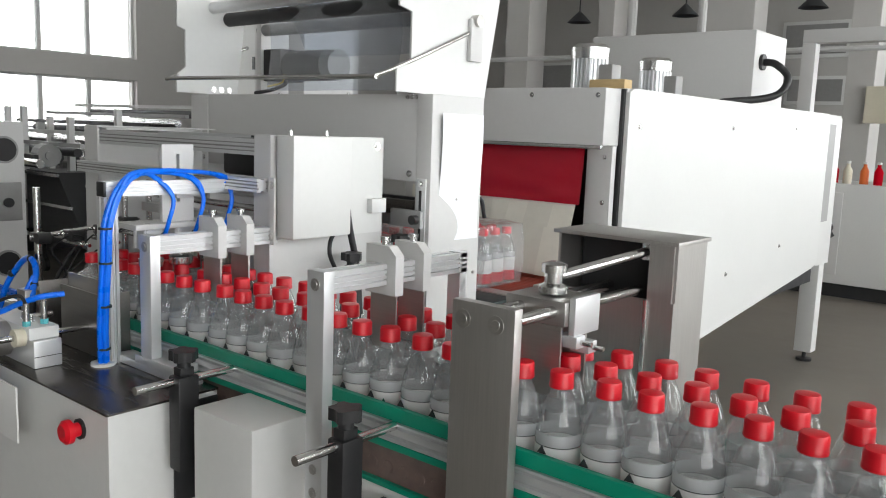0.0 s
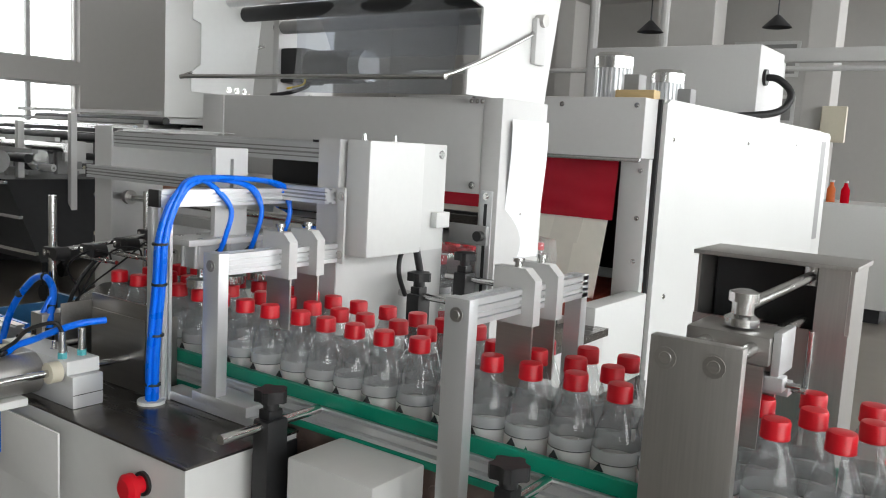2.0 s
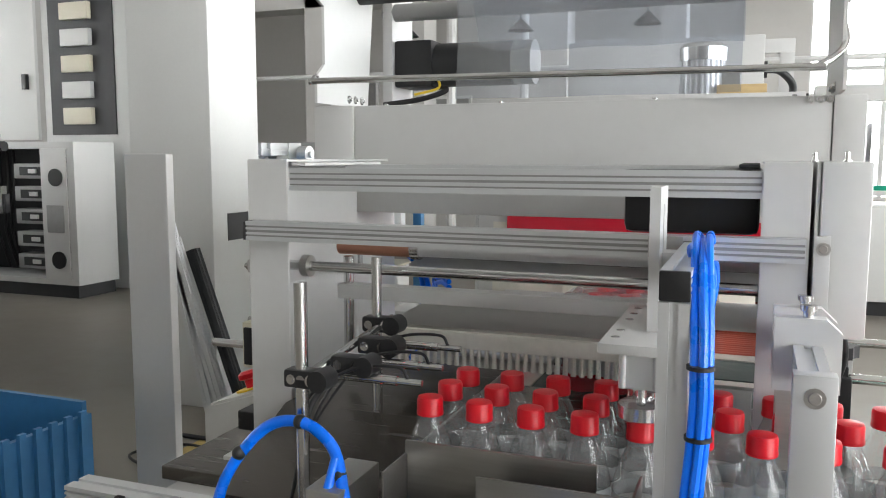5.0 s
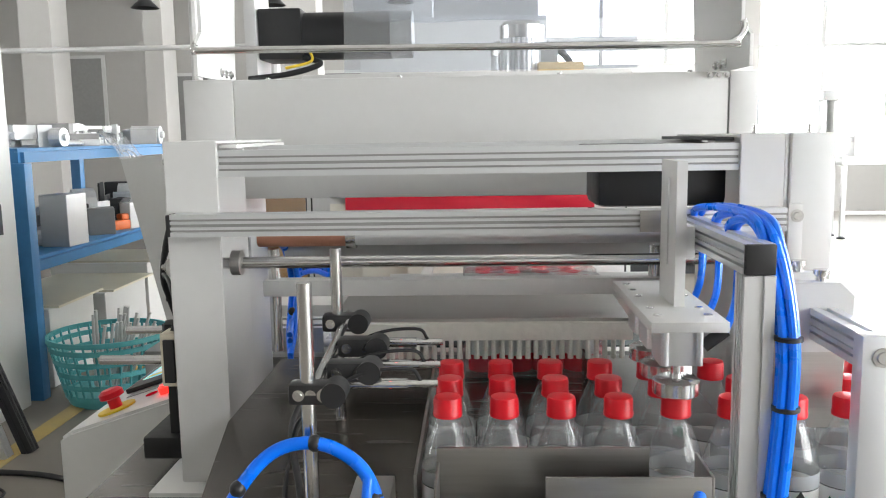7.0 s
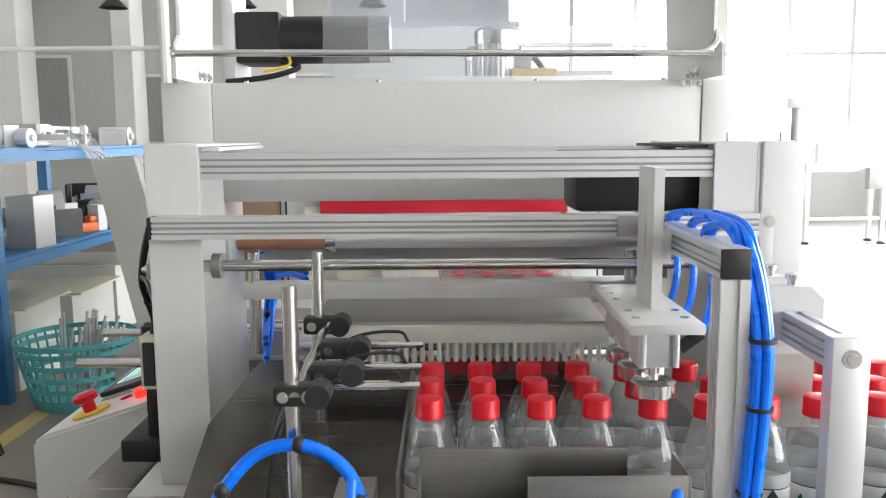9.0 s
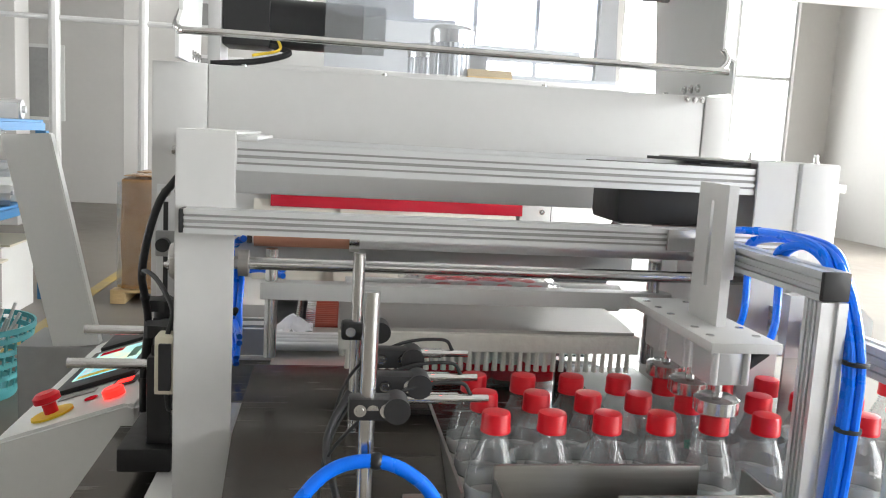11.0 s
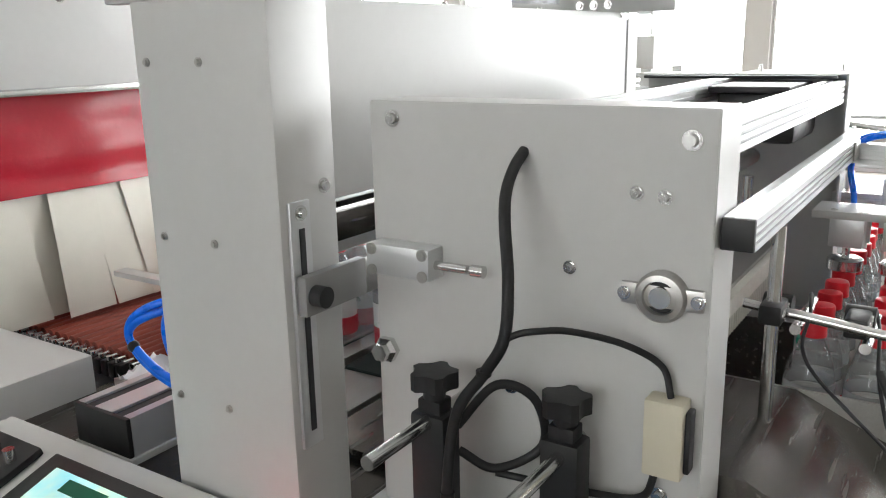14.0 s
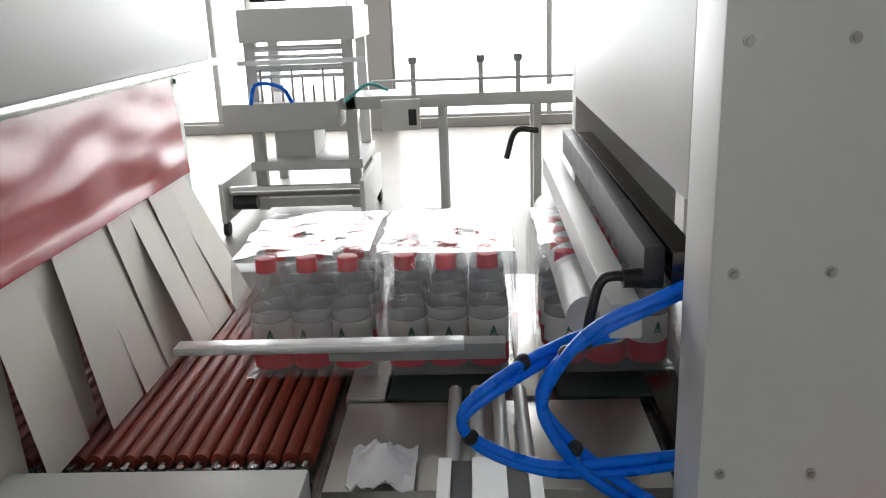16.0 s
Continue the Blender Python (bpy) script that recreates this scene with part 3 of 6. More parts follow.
bm = B()
box(bm, 0.411, 0.425, 0.60, 0.65, 1.49, 1.60, 0.004)
part("release_tag", bm, PAINT_GREY, wrap)
part("pivot", cyl(B(), (0.411, 0.625, 1.595), (0.435, 0.625, 1.595), 0.016), STEEL, wrap)
bm = B()
cyl(bm, (-0.42, 0.70, 1.502), (-0.235, 0.70, 1.502), 0.050, seg=28)
box(bm, -0.512, -0.42, 0.648, 0.752, 1.45, 1.556, 0.006)
gear = part("gear_motor", bm, BLACK, wrap)
part("motor_end", cyl(B(), (-0.235, 0.70, 1.502), (-0.19, 0.70, 1.502), 0.049, seg=28), MID, gear)
part("cable", tube(B(), [(-0.42, 0.66, 1.455), (-0.38, 0.64, 1.44), (-0.44, 0.63, 1.42), (-0.53, 0.63, 1.41)], 0.006), RUBBER, gear)
part("cable", tube(B(), [(-0.405, 0.65, 1.47), (-0.40, 0.64, 1.445), (-0.45, 0.62, 1.43)], 0.003), YELLOW, gear)
bm = B()
box(bm, -0.538, -0.513, 0.64, 0.76, 1.40, 1.75, 0.003)
part("motor_bracket", bm, PAINT_GREY, wrap)
bm = B()
bmesh.ops.create_grid(bm, x_segments=24, y_segments=10, size=0.5)
for v in bm.verts:
    u, w = v.co.x, v.co.y + 0.5
    v.co = Vector((-0.03 + u * 0.56, 0.515 + 0.15 * w + 0.012 * math.sin(u * 17 + w * 5), 1.665 - 0.045 * w - 0.215 * (w > 0.55) * (w - 0.55)))
part("packing_film", bm, ROLLFILM, wrap, "bluish see-through plastic film drawn over rollers")
bm = B()
bmesh.ops.create_grid(bm, x_segments=24, y_segments=10, size=0.5)
for v in bm.verts:
    u, w = v.co.x, v.co.y + 0.5
    v.co = Vector((-0.03 + u * 0.56, 0.512 + 0.01 * math.sin(u * 13 + w * 4), 1.66 - 0.25 * w))
part("packing_film", bm, ROLLFILM, wrap)
# paper sheets taped to the right-hand pillar
bm = B()
bmesh.ops.create_grid(bm, x_segments=10, y_segments=20, size=0.5)
for v in bm.verts:
    u, w = v.co.x, v.co.y
    v.co = Vector((0.460 + 0.008 * math.sin(w * 4) + 0.008 * u, 0.535 + 0.155 * u - 0.012 * w, 1.188 + 0.325 * w))
bmesh.ops.solidify(bm, geom=list(bm.faces), thickness=0.0015)
solid("paper_sheet", bm, PAPER, "white paper sheet taped to the machine pillar", "paper", smooth=True)
# base frame and table of the machine
bm = B()
for x in (-0.56, 0.36):
    for y in (0.30, 1.0):
        box(bm, x - 0.03, x + 0.03, y - 0.03, y + 0.03, 0.0, 0.70, 0.003)
part("leg_frame", bm, PAINT_GREY, wrap)
part("base_panel", box(B(), -0.60, 0.46, -0.20, 1.05, 0.40, 0.752, 0.004), PAINT_GREY, wrap)
part("table_plate", box(B(), -0.63, 0.47, -0.05, 1.06, 0.752, 0.775, 0.002), STEEL_D, wrap)
part("feed_plate", box(B(), -0.40, 0.30, -0.215, 0.58, 0.778, TABLE, 0.001), STEEL_D, wrap)
bm = B()
prism(bm, [(-0.20, 0.80), (0.30, 0.80), (0.30, 0.90), (-0.02, 0.90), (-0.20, 0.82)], "x", -0.405, -0.135)
part("side_chute", bm, STEEL_D, wrap)
part("guide_wall", box(B(), -0.134, -0.130, -0.20, 0.30, TABLE, 0.90), STEEL, wrap)
part("end_stop", box(B(), 0.131, 0.135, 0.03, 0.36, TABLE, 0.90), STEEL_D, wrap)
part("side_cover", box(B(), 0.1352, 0.291, 0.035, 0.385, TABLE + 0.0005, 0.882, 0.003), MID, wrap)
# outfeed: plates, dark belts and slotted bar
for y0, y1, mat in ((0.58, 0.72, BELT), (0.74, 0.78, STEEL), (0.80, 0.98, BELT), (0.985, 1.045, STEEL)):
    part("outfeed_belt" if mat is BELT else "outfeed_plate", box(B(), -0.16, 0.34, y0, y1, 0.775, TABLE if mat is STEEL else TABLE - 0.002, 0.001), mat, wrap)
part("outfeed_plate", box(B(), -0.40, -0.165, 0.60, 1.04, 0.775, 0.788, 0.001), STEEL, wrap)
bm = B()
prism(bm, [(0.83 + p, 0.815 + q) for p, q in ((-0.06, -0.03), (0.06, -0.03), (0.06, 0.03), (0.045, 0.03), (0.045, 0.024), (0.02, 0.024), (0.02, 0.03), (-0.02, 0.03), (-0.02, 0.024), (-0.045, 0.024), (-0.045, 0.03), (-0.06, 0.03))], "x", -0.565, -0.42)
slide = part("slide_unit", bm, ALU, wrap, "slotted aluminium slide unit with a black end cap")
part("end_cap", box(B(), -0.573, -0.565, 0.77, 0.89, 0.785, 0.845, 0.002), BLACK, slide)
# dark strips painted in for the shade of the slide's grooves
for y in (0.7975, 0.8625):
    part("slot_shade", box(B(), -0.564, -0.421, y - 0.012, y + 0.012, 0.8392, 0.8412), DARK, slide)
part("slide_rail", box(B(), -0.575, -0.30, 0.765, 0.895, 0.775, 0.785, 0.001), PAINT, slide)
for k in range(4):
    part("guide_rod", cyl(B(), (-0.42, 0.78 + 0.032 * k, 0.805), (-0.165, 0.78 + 0.032 * k, 0.805), 0.010), ALU, slide)
part("stop_bar", box(B(), -0.215, -0.185, 0.86, 1.28, 0.893, 0.905, 0.002), ALU, wrap)
part("stop_carrier", box(B(), -0.19, -0.16, 0.80, 1.06, 0.868, 0.893, 0.002), MID, wrap)
loops = thing("air_hose", "blue plastic air hoses looped beside the outfeed", "hose")
for lift in (0.0, 0.014):
    bm = B()
    tube(bm, [(-0.47 + lift, 0.60, 1.085 - lift), (-0.49 + lift, 0.655, 1.068 - lift), (-0.49 + lift, 0.72, 1.035 - lift), (-0.49 + lift, 0.76, 0.983), (-0.49 + lift, 0.771, 0.942), (-0.49 + lift, 0.744, 0.888 + lift), (-0.485 + lift, 0.70, 0.842 + lift), (-0.47, 0.645, 0.80 + lift)], 0.0068)
    part("hose", bm, BLUE, loops)
for lift in (0.0, 0.013):
    bm = B()
    tube(bm, [(-0.38, 0.66, 1.0 - lift), (-0.43, 0.74, 0.998 - lift), (-0.48, 0.819, 0.976 - lift), (-0.49, 0.858, 0.94 - lift * 0.5), (-0.49, 0.842, 0.901 + lift * 0.5), (-0.49, 0.778, 0.871 + lift * 0.5), (-0.48, 0.708, 0.858 + lift), (-0.46, 0.60, 0.857 + lift)], 0.0062)
    part("hose", bm, BLUE, loops)
for p in ((-0.483, 0.745, 1.006), (-0.49, 0.85, 0.912), (-0.483, 0.735, 0.892), (-0.46, 0.79, 0.987)):
    bm = B()
    bmesh.ops.create_uvsphere(bm, u_segments=10, v_segments=6, radius=0.0098, matrix=Matrix.Translation(p))
    part("cable_tie", bm, BLACK, loops)
lever = part("clamp_lever", tube(B(), [(-0.44, 0.66, 1.075), (-0.44, 0.70, 1.075), (-0.45, 0.715, 1.04), (-0.455, 0.72, 1.0)], 0.006), BLACK, jaw, "black clamping lever")
part("lever_hub", cyl(B(), (-0.44, 0.64, 1.075), (-0.44, 0.68, 1.075), 0.011), BLACK, lever)
rag = B()
bmesh.ops.create_grid(rag, x_segments=12, y_segments=12, size=0.5)
for v in rag.verts:
    u, w = v.co.x, v.co.y
    v.co = Vector((-0.37 + u * 0.10 + 0.01 * noise.noise(Vector((u * 5, w * 5, 4))), 0.965 + w * 0.085, 0.80 + 0.035 * max(0.0, 1 - 2.2 * math.hypot(u, w)) + 0.02 * abs(noise.noise(Vector((u * 7, w * 7, 2))))))
bmesh.ops.solidify(rag, geom=list(rag.faces), thickness=0.0015)
solid("crumpled_sheet", rag, PAPER, "crumpled white film sheet lying on the outfeed plate", "sheet", smooth=True)
part("plate_edge", box(B(), -0.404, -0.4005, 0.60, 1.04, 0.70, 0.789, 0.001), STEEL, wrap)
for y in (0.97, 1.01):
    screw(wrap, (-0.404, y, 0.765), "-x", 0.007, 0.006)

# ---- operator console ----
con = thing("operator_console", "light grey sloping operator console with a touch screen", "control panel")
bm = B()
prism(bm, [(-0.845, 0.35), (-0.845, 0.735), (-0.825, 0.748), (-0.62, 0.815), (-0.603, 0.81), (-0.603, 0.35)], "y", 0.345, 1.0)
bmesh.ops.bevel(bm, geom=list(bm.edges), offset=0.006, segments=2, affect="EDGES")
part("body", bm, PAINT, con)
# local axes of the sloping top: u towards the low edge's right-hand end, v up the slope
slope = Matrix.Translation((-0.72, 0.62, 0.7838)) @ Matrix.Rotation(-math.atan2(0.067, 0.205), 4, "Y") @ Matrix.Rotation(radians(-90), 4, "Z")


def on_slope(name, bm, mat, label=""):
    bm.transform(slope)
    return part(name, bm, mat, con, label)


on_slope("screen_bezel", box(B(), -0.20, 0.085, -0.078, 0.078, 0, 0.010, 0.003), BLACK)
on_slope("screen", box(B(), -0.17, 0.035, -0.058, 0.058, 0.010, 0.0115), SCREEN, "lit touch screen with blue and yellow fields")
for k, (u0, u1, v0, v1) in enumerate(((-0.165, -0.14, -0.05, 0.0), (-0.13, -0.05, 0.03, 0.05), (0.01, 0.03, -0.05, 0.05), (-0.04, 0.0, -0.05, -0.03))):
    on_slope("screen_field", box(B(), u0, u1, v0, v1, 0.0115, 0.012), (LABEL_R, LABEL_G, YELLOW, LABEL_W)[k])
on_slope("counter_block", box(B(), -0.36, -0.23, -0.075, 0.075, 0, 0.012, 0.003), BLACK)
for k in range(3):
    on_slope("toggle", cyl(B(), (-0.32 + k * 0.035, 0.04, 0.012), (-0.32 + k * 0.035, 0.045, 0.03), 0.008), CHROME)
on_slope("display", box(B(), 0.105, 0.145, 0.045, 0.09, 0, 0.004, 0.001), BLACK)
on_slope("display_digits", box(B(), 0.112, 0.138, 0.053, 0.083, 0.004, 0.005), LAMP_R)
on_slope("red_button", lathe(B(), [(0.019, 0), (0.019, 0.012), (0.014, 0.016)], (0.200, 0.066, 0)), LAMP_R, "lit red push button")
on_slope("yellow_ring", lathe(B(), [(0.036, 0), (0.036, 0.004)], (0.208, -0.042, 0)), YELLOW)
on_slope("stop_button", lathe(B(), [(0.012, 0.004), (0.012, 0.022), (0.023, 0.026), (0.023, 0.036), (0.016, 0.042)], (0.208, -0.042, 0)), RED_CAP, "red mushroom emergency stop button")
on_slope("nameplate", box(B(), 0.10, 0.125, -0.06, 0.01, 0, 0.001), MID)
on_slope("badge", lathe(B(), [(0.012, 0), (0.012, 0.0012)], (0.17, 0.015, 0)), LABEL_R)
part("console_post", box(B(), -0.80, -0.65, 0.45, 0.85, 0.0, 0.35, 0.004), PAINT, con)

# ---- infeed cabinet with capper arm ----
cab = thing("infeed_cabinet", "white steel infeed cabinet with a stainless top", "machine cabinet")
bm = B()
prism(bm, [(-0.455, 0.45), (-0.455, 0.80), (-0.235, 0.80), (-0.235, 0.45)], "x", -0.61, 0.50)
part("body", bm, CABINET, cab)
part("top_plate", box(B(), -0.62, 0.505, -0.46, -0.235, 0.8005, 0.805, 0.001), STEEL_D, cab)
# no hole is cut: a dark plate paints the shade of an opening
part("opening_shade", box(B(), 0.4995, 0.5035, -0.33, -0.236, 0.60, 0.79), DARK, cab)
part("leg", box(B(), -0.60, -0.54, -0.45, -0.39, 0, 0.45), CABINET, cab)
part("leg", box(B(), 0.43, 0.49, -0.45, -0.39, 0, 0.45), CABINET, cab)
es = part("stop_button", lathe(B(), [(0.013, 0), (0.013, 0.016), (0.022, 0.02), (0.022, 0.03), (0.015, 0.036)]), RED_CAP, cab, "red mushroom emergency stop button")
es.matrix_basis = pose(0.402, -0.455, 0.752, 90, 0, 0)
part("collar", lathe(B(), [(0.019, 0), (0.019, 0.005)]), BLACK, es)

# post, arm and the three pressing heads
arm = thing("capper_arm", "slotted aluminium arm with three round pressing heads", "machine arm")
part("post", prism(B(), [(0.215 + p, -0.298 + q) for p, q in profile_outline(0.03, 0.03)], "z", 0.805, 1.15), ALU, arm, smooth=False)
part("beam", bar(B(), "y", -0.307, 0.0, 0.215, 1.166), ALU, arm, smooth=False)
part("end_cap", box(B(), 0.2, 0.23, -0.313, -0.307, 1.151, 1.181, 0.002), BLACK, arm)
bm = B()
for y0, y1, z0, z1 in ((-0.155, -0.120, 1.087, 1.256), (-0.112, -0.077, 1.087, 1.256), (-0.120, -0.112, 1.087, 1.13), (-0.120, -0.112, 1.235, 1.256)):
    box(bm, 0.171, 0.183, y0, y1, z0, z1)
part("slotted_plate", bm, PAINT_GREY, arm)
part("corner_bracket", box(B(), 0.155, 0.199, -0.03, -0.026, 1.16, 1.188, 0.001), STEEL, arm)
part("corner_bracket", box(B(), 0.183, 0.200, -0.13, -0.09, 1.14, 1.178, 0.001), PAINT_GREY, arm)
part("head_plate", box(B(), 0.128, 0.212, -0.235, 0.02, 1.075, 1.087, 0.002), PAINT_GREY, arm)
for y in (-0.2, -0.16, -0.09, -0.05, -0.01):
    for x in (0.142, 0.198):
        screw(arm, (x, y, 1.0865), "z", 0.0035, 0.001)
for y in (-0.176, -0.102, -0.028):
    bm = B()
    box(bm, 0.146, 0.194, y - 0.024, y + 0.024, 1.028, 1.075, 0.003)
    for dx in (-0.019, 0.019):
        cyl(bm, (0.170 + dx, y - 0.026, 1.03), (0.170 + dx, y - 0.026, 1.073), 0.004)
    press = part("air_cylinder", bm, ALU, arm)
    part("piston_rod", cyl(B(), (0.170, y, 1.008), (0.170, y, 1.028), 0.006), CHROME, press)
    part("press_disc", lathe(B(), [(0.024, 0.989), (0.0265, 0.991), (0.0265, 1.006), (0.022, 1.009)], (0.170, y, 0), 28), CHROME, press)
hoses = thing("air_hose_bundle", "bundle of bright blue air hoses tied along the post", "hose")
for k in range(6):
    dx, dy = 0.0075 * math.cos(k * 1.257) * (k > 0), 0.0075 * math.sin(k * 1.257) * (k > 0)
    a, b, c = 0.242 + dx, -0.318 + dy, 0.003 * (k % 3)
    end_y = -0.176 + 0.074 * (k % 3)
    pts = [(a - 0.018, b, 0.806), (a - 0.010, b - 0.004, 0.90), (a, b, 1.03), (a, b + 0.005, 1.10), (a - 0.004, b + 0.035, 1.165 + c), (a - 0.008, b + 0.085, 1.196 + c),
           (a - 0.015, end_y - 0.02 + 0.008 * (k > 2), 1.185 + c), (0.240, end_y + 0.012, 1.145), (0.236, end_y + 0.004, 1.095), (0.224, end_y, 1.062)]
    part("hose", tube(B(), pts, 0.0046, 9), BLUE, hoses)
for k in range(3):
    part("fitting", cyl(B(), (0.200, -0.176 + 0.074 * k, 1.045), (0.225, -0.176 + 0.074 * k, 1.064), 0.0075), BLACK, hoses)
for z, x in ((0.84, 0.227), (0.93, 0.235), (1.02, 0.242), (1.09, 0.242)):
    part("cable_tie", lathe(B(), [(0.0135, -0.002), (0.0135, 0.002)], (x, -0.318, z), 16), BLACK, hoses)
part("hose_grommet", lathe(B(), [(0.024, 0.805), (0.024, 0.811)], (0.222, -0.318, 0)), CABINET, hoses)

# ---- bottle conveyor ----
conv = thing("bottle_conveyor", "slotted aluminium bottle conveyor with green guide strips", "conveyor")
CX0, CX1 = 0.135, 2.6
for yf, s in ((-0.222, -1), (0.022, 1)):
    ys = lambda a, b: sorted((yf + s * a, yf + s * b))
    part("guide_strip", box(B(), CX0, CX1, *ys(-0.006, 0.006), 0.854, 0.877, 0.003), GREEN, conv)
    bm = B()
    prism(bm, [(yf + s * p, q) for p, q in ((-0.004, 0.8538), (0.010, 0.8535), (0.010, 0.850), (0.004, 0.848), (0.010, 0.845), (0.010, 0.834), (0.004, 0.831), (0.010, 0.828), (0.010, 0.822), (-0.004, 0.822))], "x", CX0, CX1)
    part("side_rail", bm, ALU, conv, smooth=False)
    part("wear_strip", box(B(), CX0, CX1, *ys(-0.004, 0.012), 0.810, 0.8215, 0.002), GREEN, conv)
    part("return_chain", box(B(), CX0, CX1, *ys(-0.02, 0.002), 0.752, 0.8095), BROWN, conv)
    part("wear_strip", box(B(), CX0, CX1, *ys(-0.004, 0.010), 0.742, 0.7515, 0.002), GREEN, conv)
    part("skirt", box(B(), CX0 + 0.25, CX1, *ys(-0.006, 0.004), 0.60, 0.7415), CABINET, conv)
part("carrying_chain", box(B(), CX0, CX1, -0.214, 0.014, 0.775, TABLE), MID, conv)
bm = B()
for k in range(70):
    x = CX0 + 0.03 + k * 0.034
    cyl(bm, (x, -0.221, 0.775), (x, -0.2255, 0.775), 0.014, 0.010, 10)
part("chain_links", bm, BROWN, conv, smooth=False)
for x in (0.95, 1.9, 2.5):
    part("leg", box(B(), x, x + 0.05, -0.22, 0.02, 0, 0.60), CABINET, conv)
tri = B()
prism(tri, [(-0.007, 0.0), (0.007, 0.0), (0.0, 0.011)], "y", -0.0008, 0.0008)
tri_mesh = mesh("mark", tri, DARK)
for k in range(34):
    ob = new("arrow_mark", tri_mesh)
    ob.parent = conv
    ob.location = (0.17 + k * 0.066, -0.2154, 0.8765)
for x in (0.545, 0.965):
    star_clamp(conv, x, -0.335, 0.905, -0.43, -0.232, 0.850, "y", 0.22)
part("mount", box(B(), 0.53, 0.56, -0.335, -0.236, 0.70, 0.73), BLACK, conv)
part("mount", box(B(), 0.95, 0.98, -0.335, -0.236, 0.70, 0.73), BLACK, conv)
drive = solid("gear_cover", box(B(), 0.60, 0.765, -0.352, -0.234, 0.42, 0.818, 0.005), CABINET, "white painted sheet steel gear cover", "machine cover", smooth=True)


def guide_stand(x, y0, y1, z, base):
    """A portal of slotted bar over the lanes, with two clamp blocks holding lane blades."""
    st = thing("lane_guide_stand", "slotted aluminium stand holding steel lane dividers", "stand", group="lane guide stands")
    part("upright", box(B(), x - 0.02, x + 0.02, y0, y0 + 0.022, base, z, 0.002), ALU, st)
    screw(st, (x, y0, z - 0.022), "-y", 0.007, 0.003, STEEL)
    part("crossbar", bar(B(), "y", y0 + 0.022, y1, x, z - 0.02, 0.03, 0.036), ALU, st, smooth=False)
    for yy in (-0.138, -0.068):
        bm = B()
        prism(bm, [(x - 0.035, z - 0.055), (x + 0.035, z - 0.055), (x + 0.035, z + 0.012), (x + 0.018, z + 0.028), (x - 0.035, z + 0.028)], "y", yy - 0.010, yy + 0.010)
        blk = part("clamp_block", bm, PAINT_GREY, st, smooth=False)
        part("thumb_screw", cyl(cyl(B(), (x, yy, z + 0.028), (x, yy, z + 0.036), 0.006), (x, yy, z + 0.036), (x, yy, z + 0.042), 0.009), CHROME, blk)
        part("lane_blade", box(B(), x - 0.03, x + 0.03, yy - 0.002, yy + 0.002, z - 0.15, z - 0.054), STEEL, blk)
    return st


s1 = guide_stand(0.345, -0.292, 0.02, 1.085, 0.84)
part("foot", box(B(), 0.30, 0.44, -0.292, -0.236, 0.822, 0.84, 0.002), ALU, s1)
part("foot", box(B(), 0.21, 0.47, -0.285, -0.245, 0.8055, 0.822, 0.002), ALU, s1)
bm = B()
box(bm, 0.3555, 0.374, -0.002, 0.004, 1.045, 1.192, 0.001)
pl = part("end_plate", bm, PAINT_GREY, s1)
for z in (1.062, 1.176):
    screw(pl, (0.366, -0.002, z), "-y", 0.006, 0.003, STEEL)
s2 = guide_stand(0.845, -0.292, 0.07, 1.085, 0.70)
for z in (0.72, 0.76):
    screw(s2, (0.845, -0.292, z), "-y", 0.006, 0.003, STEEL)
part("back_upright", box(B(), 0.83, 0.86, 0.048, 0.07, 0.70, 1.085, 0.002), ALU, s2)

# ---- shaker unit over the lanes ----
sh = thing("shaker_unit", "stainless plate and crank box that rocks the lane guides", "machine unit")
plate = part("front_plate", box(B(), 1.102, 1.208, -0.268, -0.250, 0.55, 1.080, 0.002), STEEL_Z, sh)
for x in (1.122, 1.178):
    screw(plate, (x, -0.268, 1.055), "-y", 0.009, 0.002, STEEL)
    part("slide_rod", cyl(B(), (x + 0.005, -0.25, 1.055), (x + 0.005, 0.13, 1.055), 0.009), CHROME, sh)
carriage = part("carriage", box(B(), 1.10, 1.205, -0.14, -0.05, 1.035, 1.072, 0.004), STEEL, sh)
part("front_pad", box(B(), 1.2055, 1.216, -0.13, -0.06, 1.022, 1.078, 0.002), ALU, carriage)
part("pin", lathe(B(), [(0.022, 1.075), (0.022, 1.085), (0.014, 1.09), (0.014, 1.105), (0.019, 1.106), (0.019, 1.118), (0.008, 1.122)], (1.158, -0.10, 0)), CHROME, carriage)
part("connecting_rod", cyl(cyl(B(), (1.158, -0.10, 1.098), (1.19, 0.15, 1.12), 0.008), (1.19, 0.15, 1.105), (1.19, 0.15, 1.135), 0.016), CHROME, sh)
for yy in (-0.138, -0.068):
    part("lane_blade", box(B(), 1.11, 1.20, yy - 0.002, yy + 0.002, 0.93, 1.035), STEEL, carriage)
bm = B()
box(bm, 1.02, 1.248, 0.125, 0.13, 0.60, 1.04)
box(bm, 1.02, 1.025, 0.13, 0.245, 0.60, 1.135)
box(bm, 1.243, 1.248, 0.13, 0.245, 0.60, 1.135)
box(bm, 1.025, 1.243, 0.24, 0.245, 0.60, 1.135)
box(bm, 1.015, 1.253, 0.118, 0.25, 1.135, 1.142, 0.001)
box(bm, 1.20, 1.243, 0.125, 0.13, 1.04, 1.135)
part("crank_box", bm, STEEL_Z, sh)
# dark slab in the hollow box, standing in for the shade inside it
part("crank_box_shade", box(B(), 1.03, 1.24, 0.20, 0.235, 0.70, 1.13), DARK, sh)
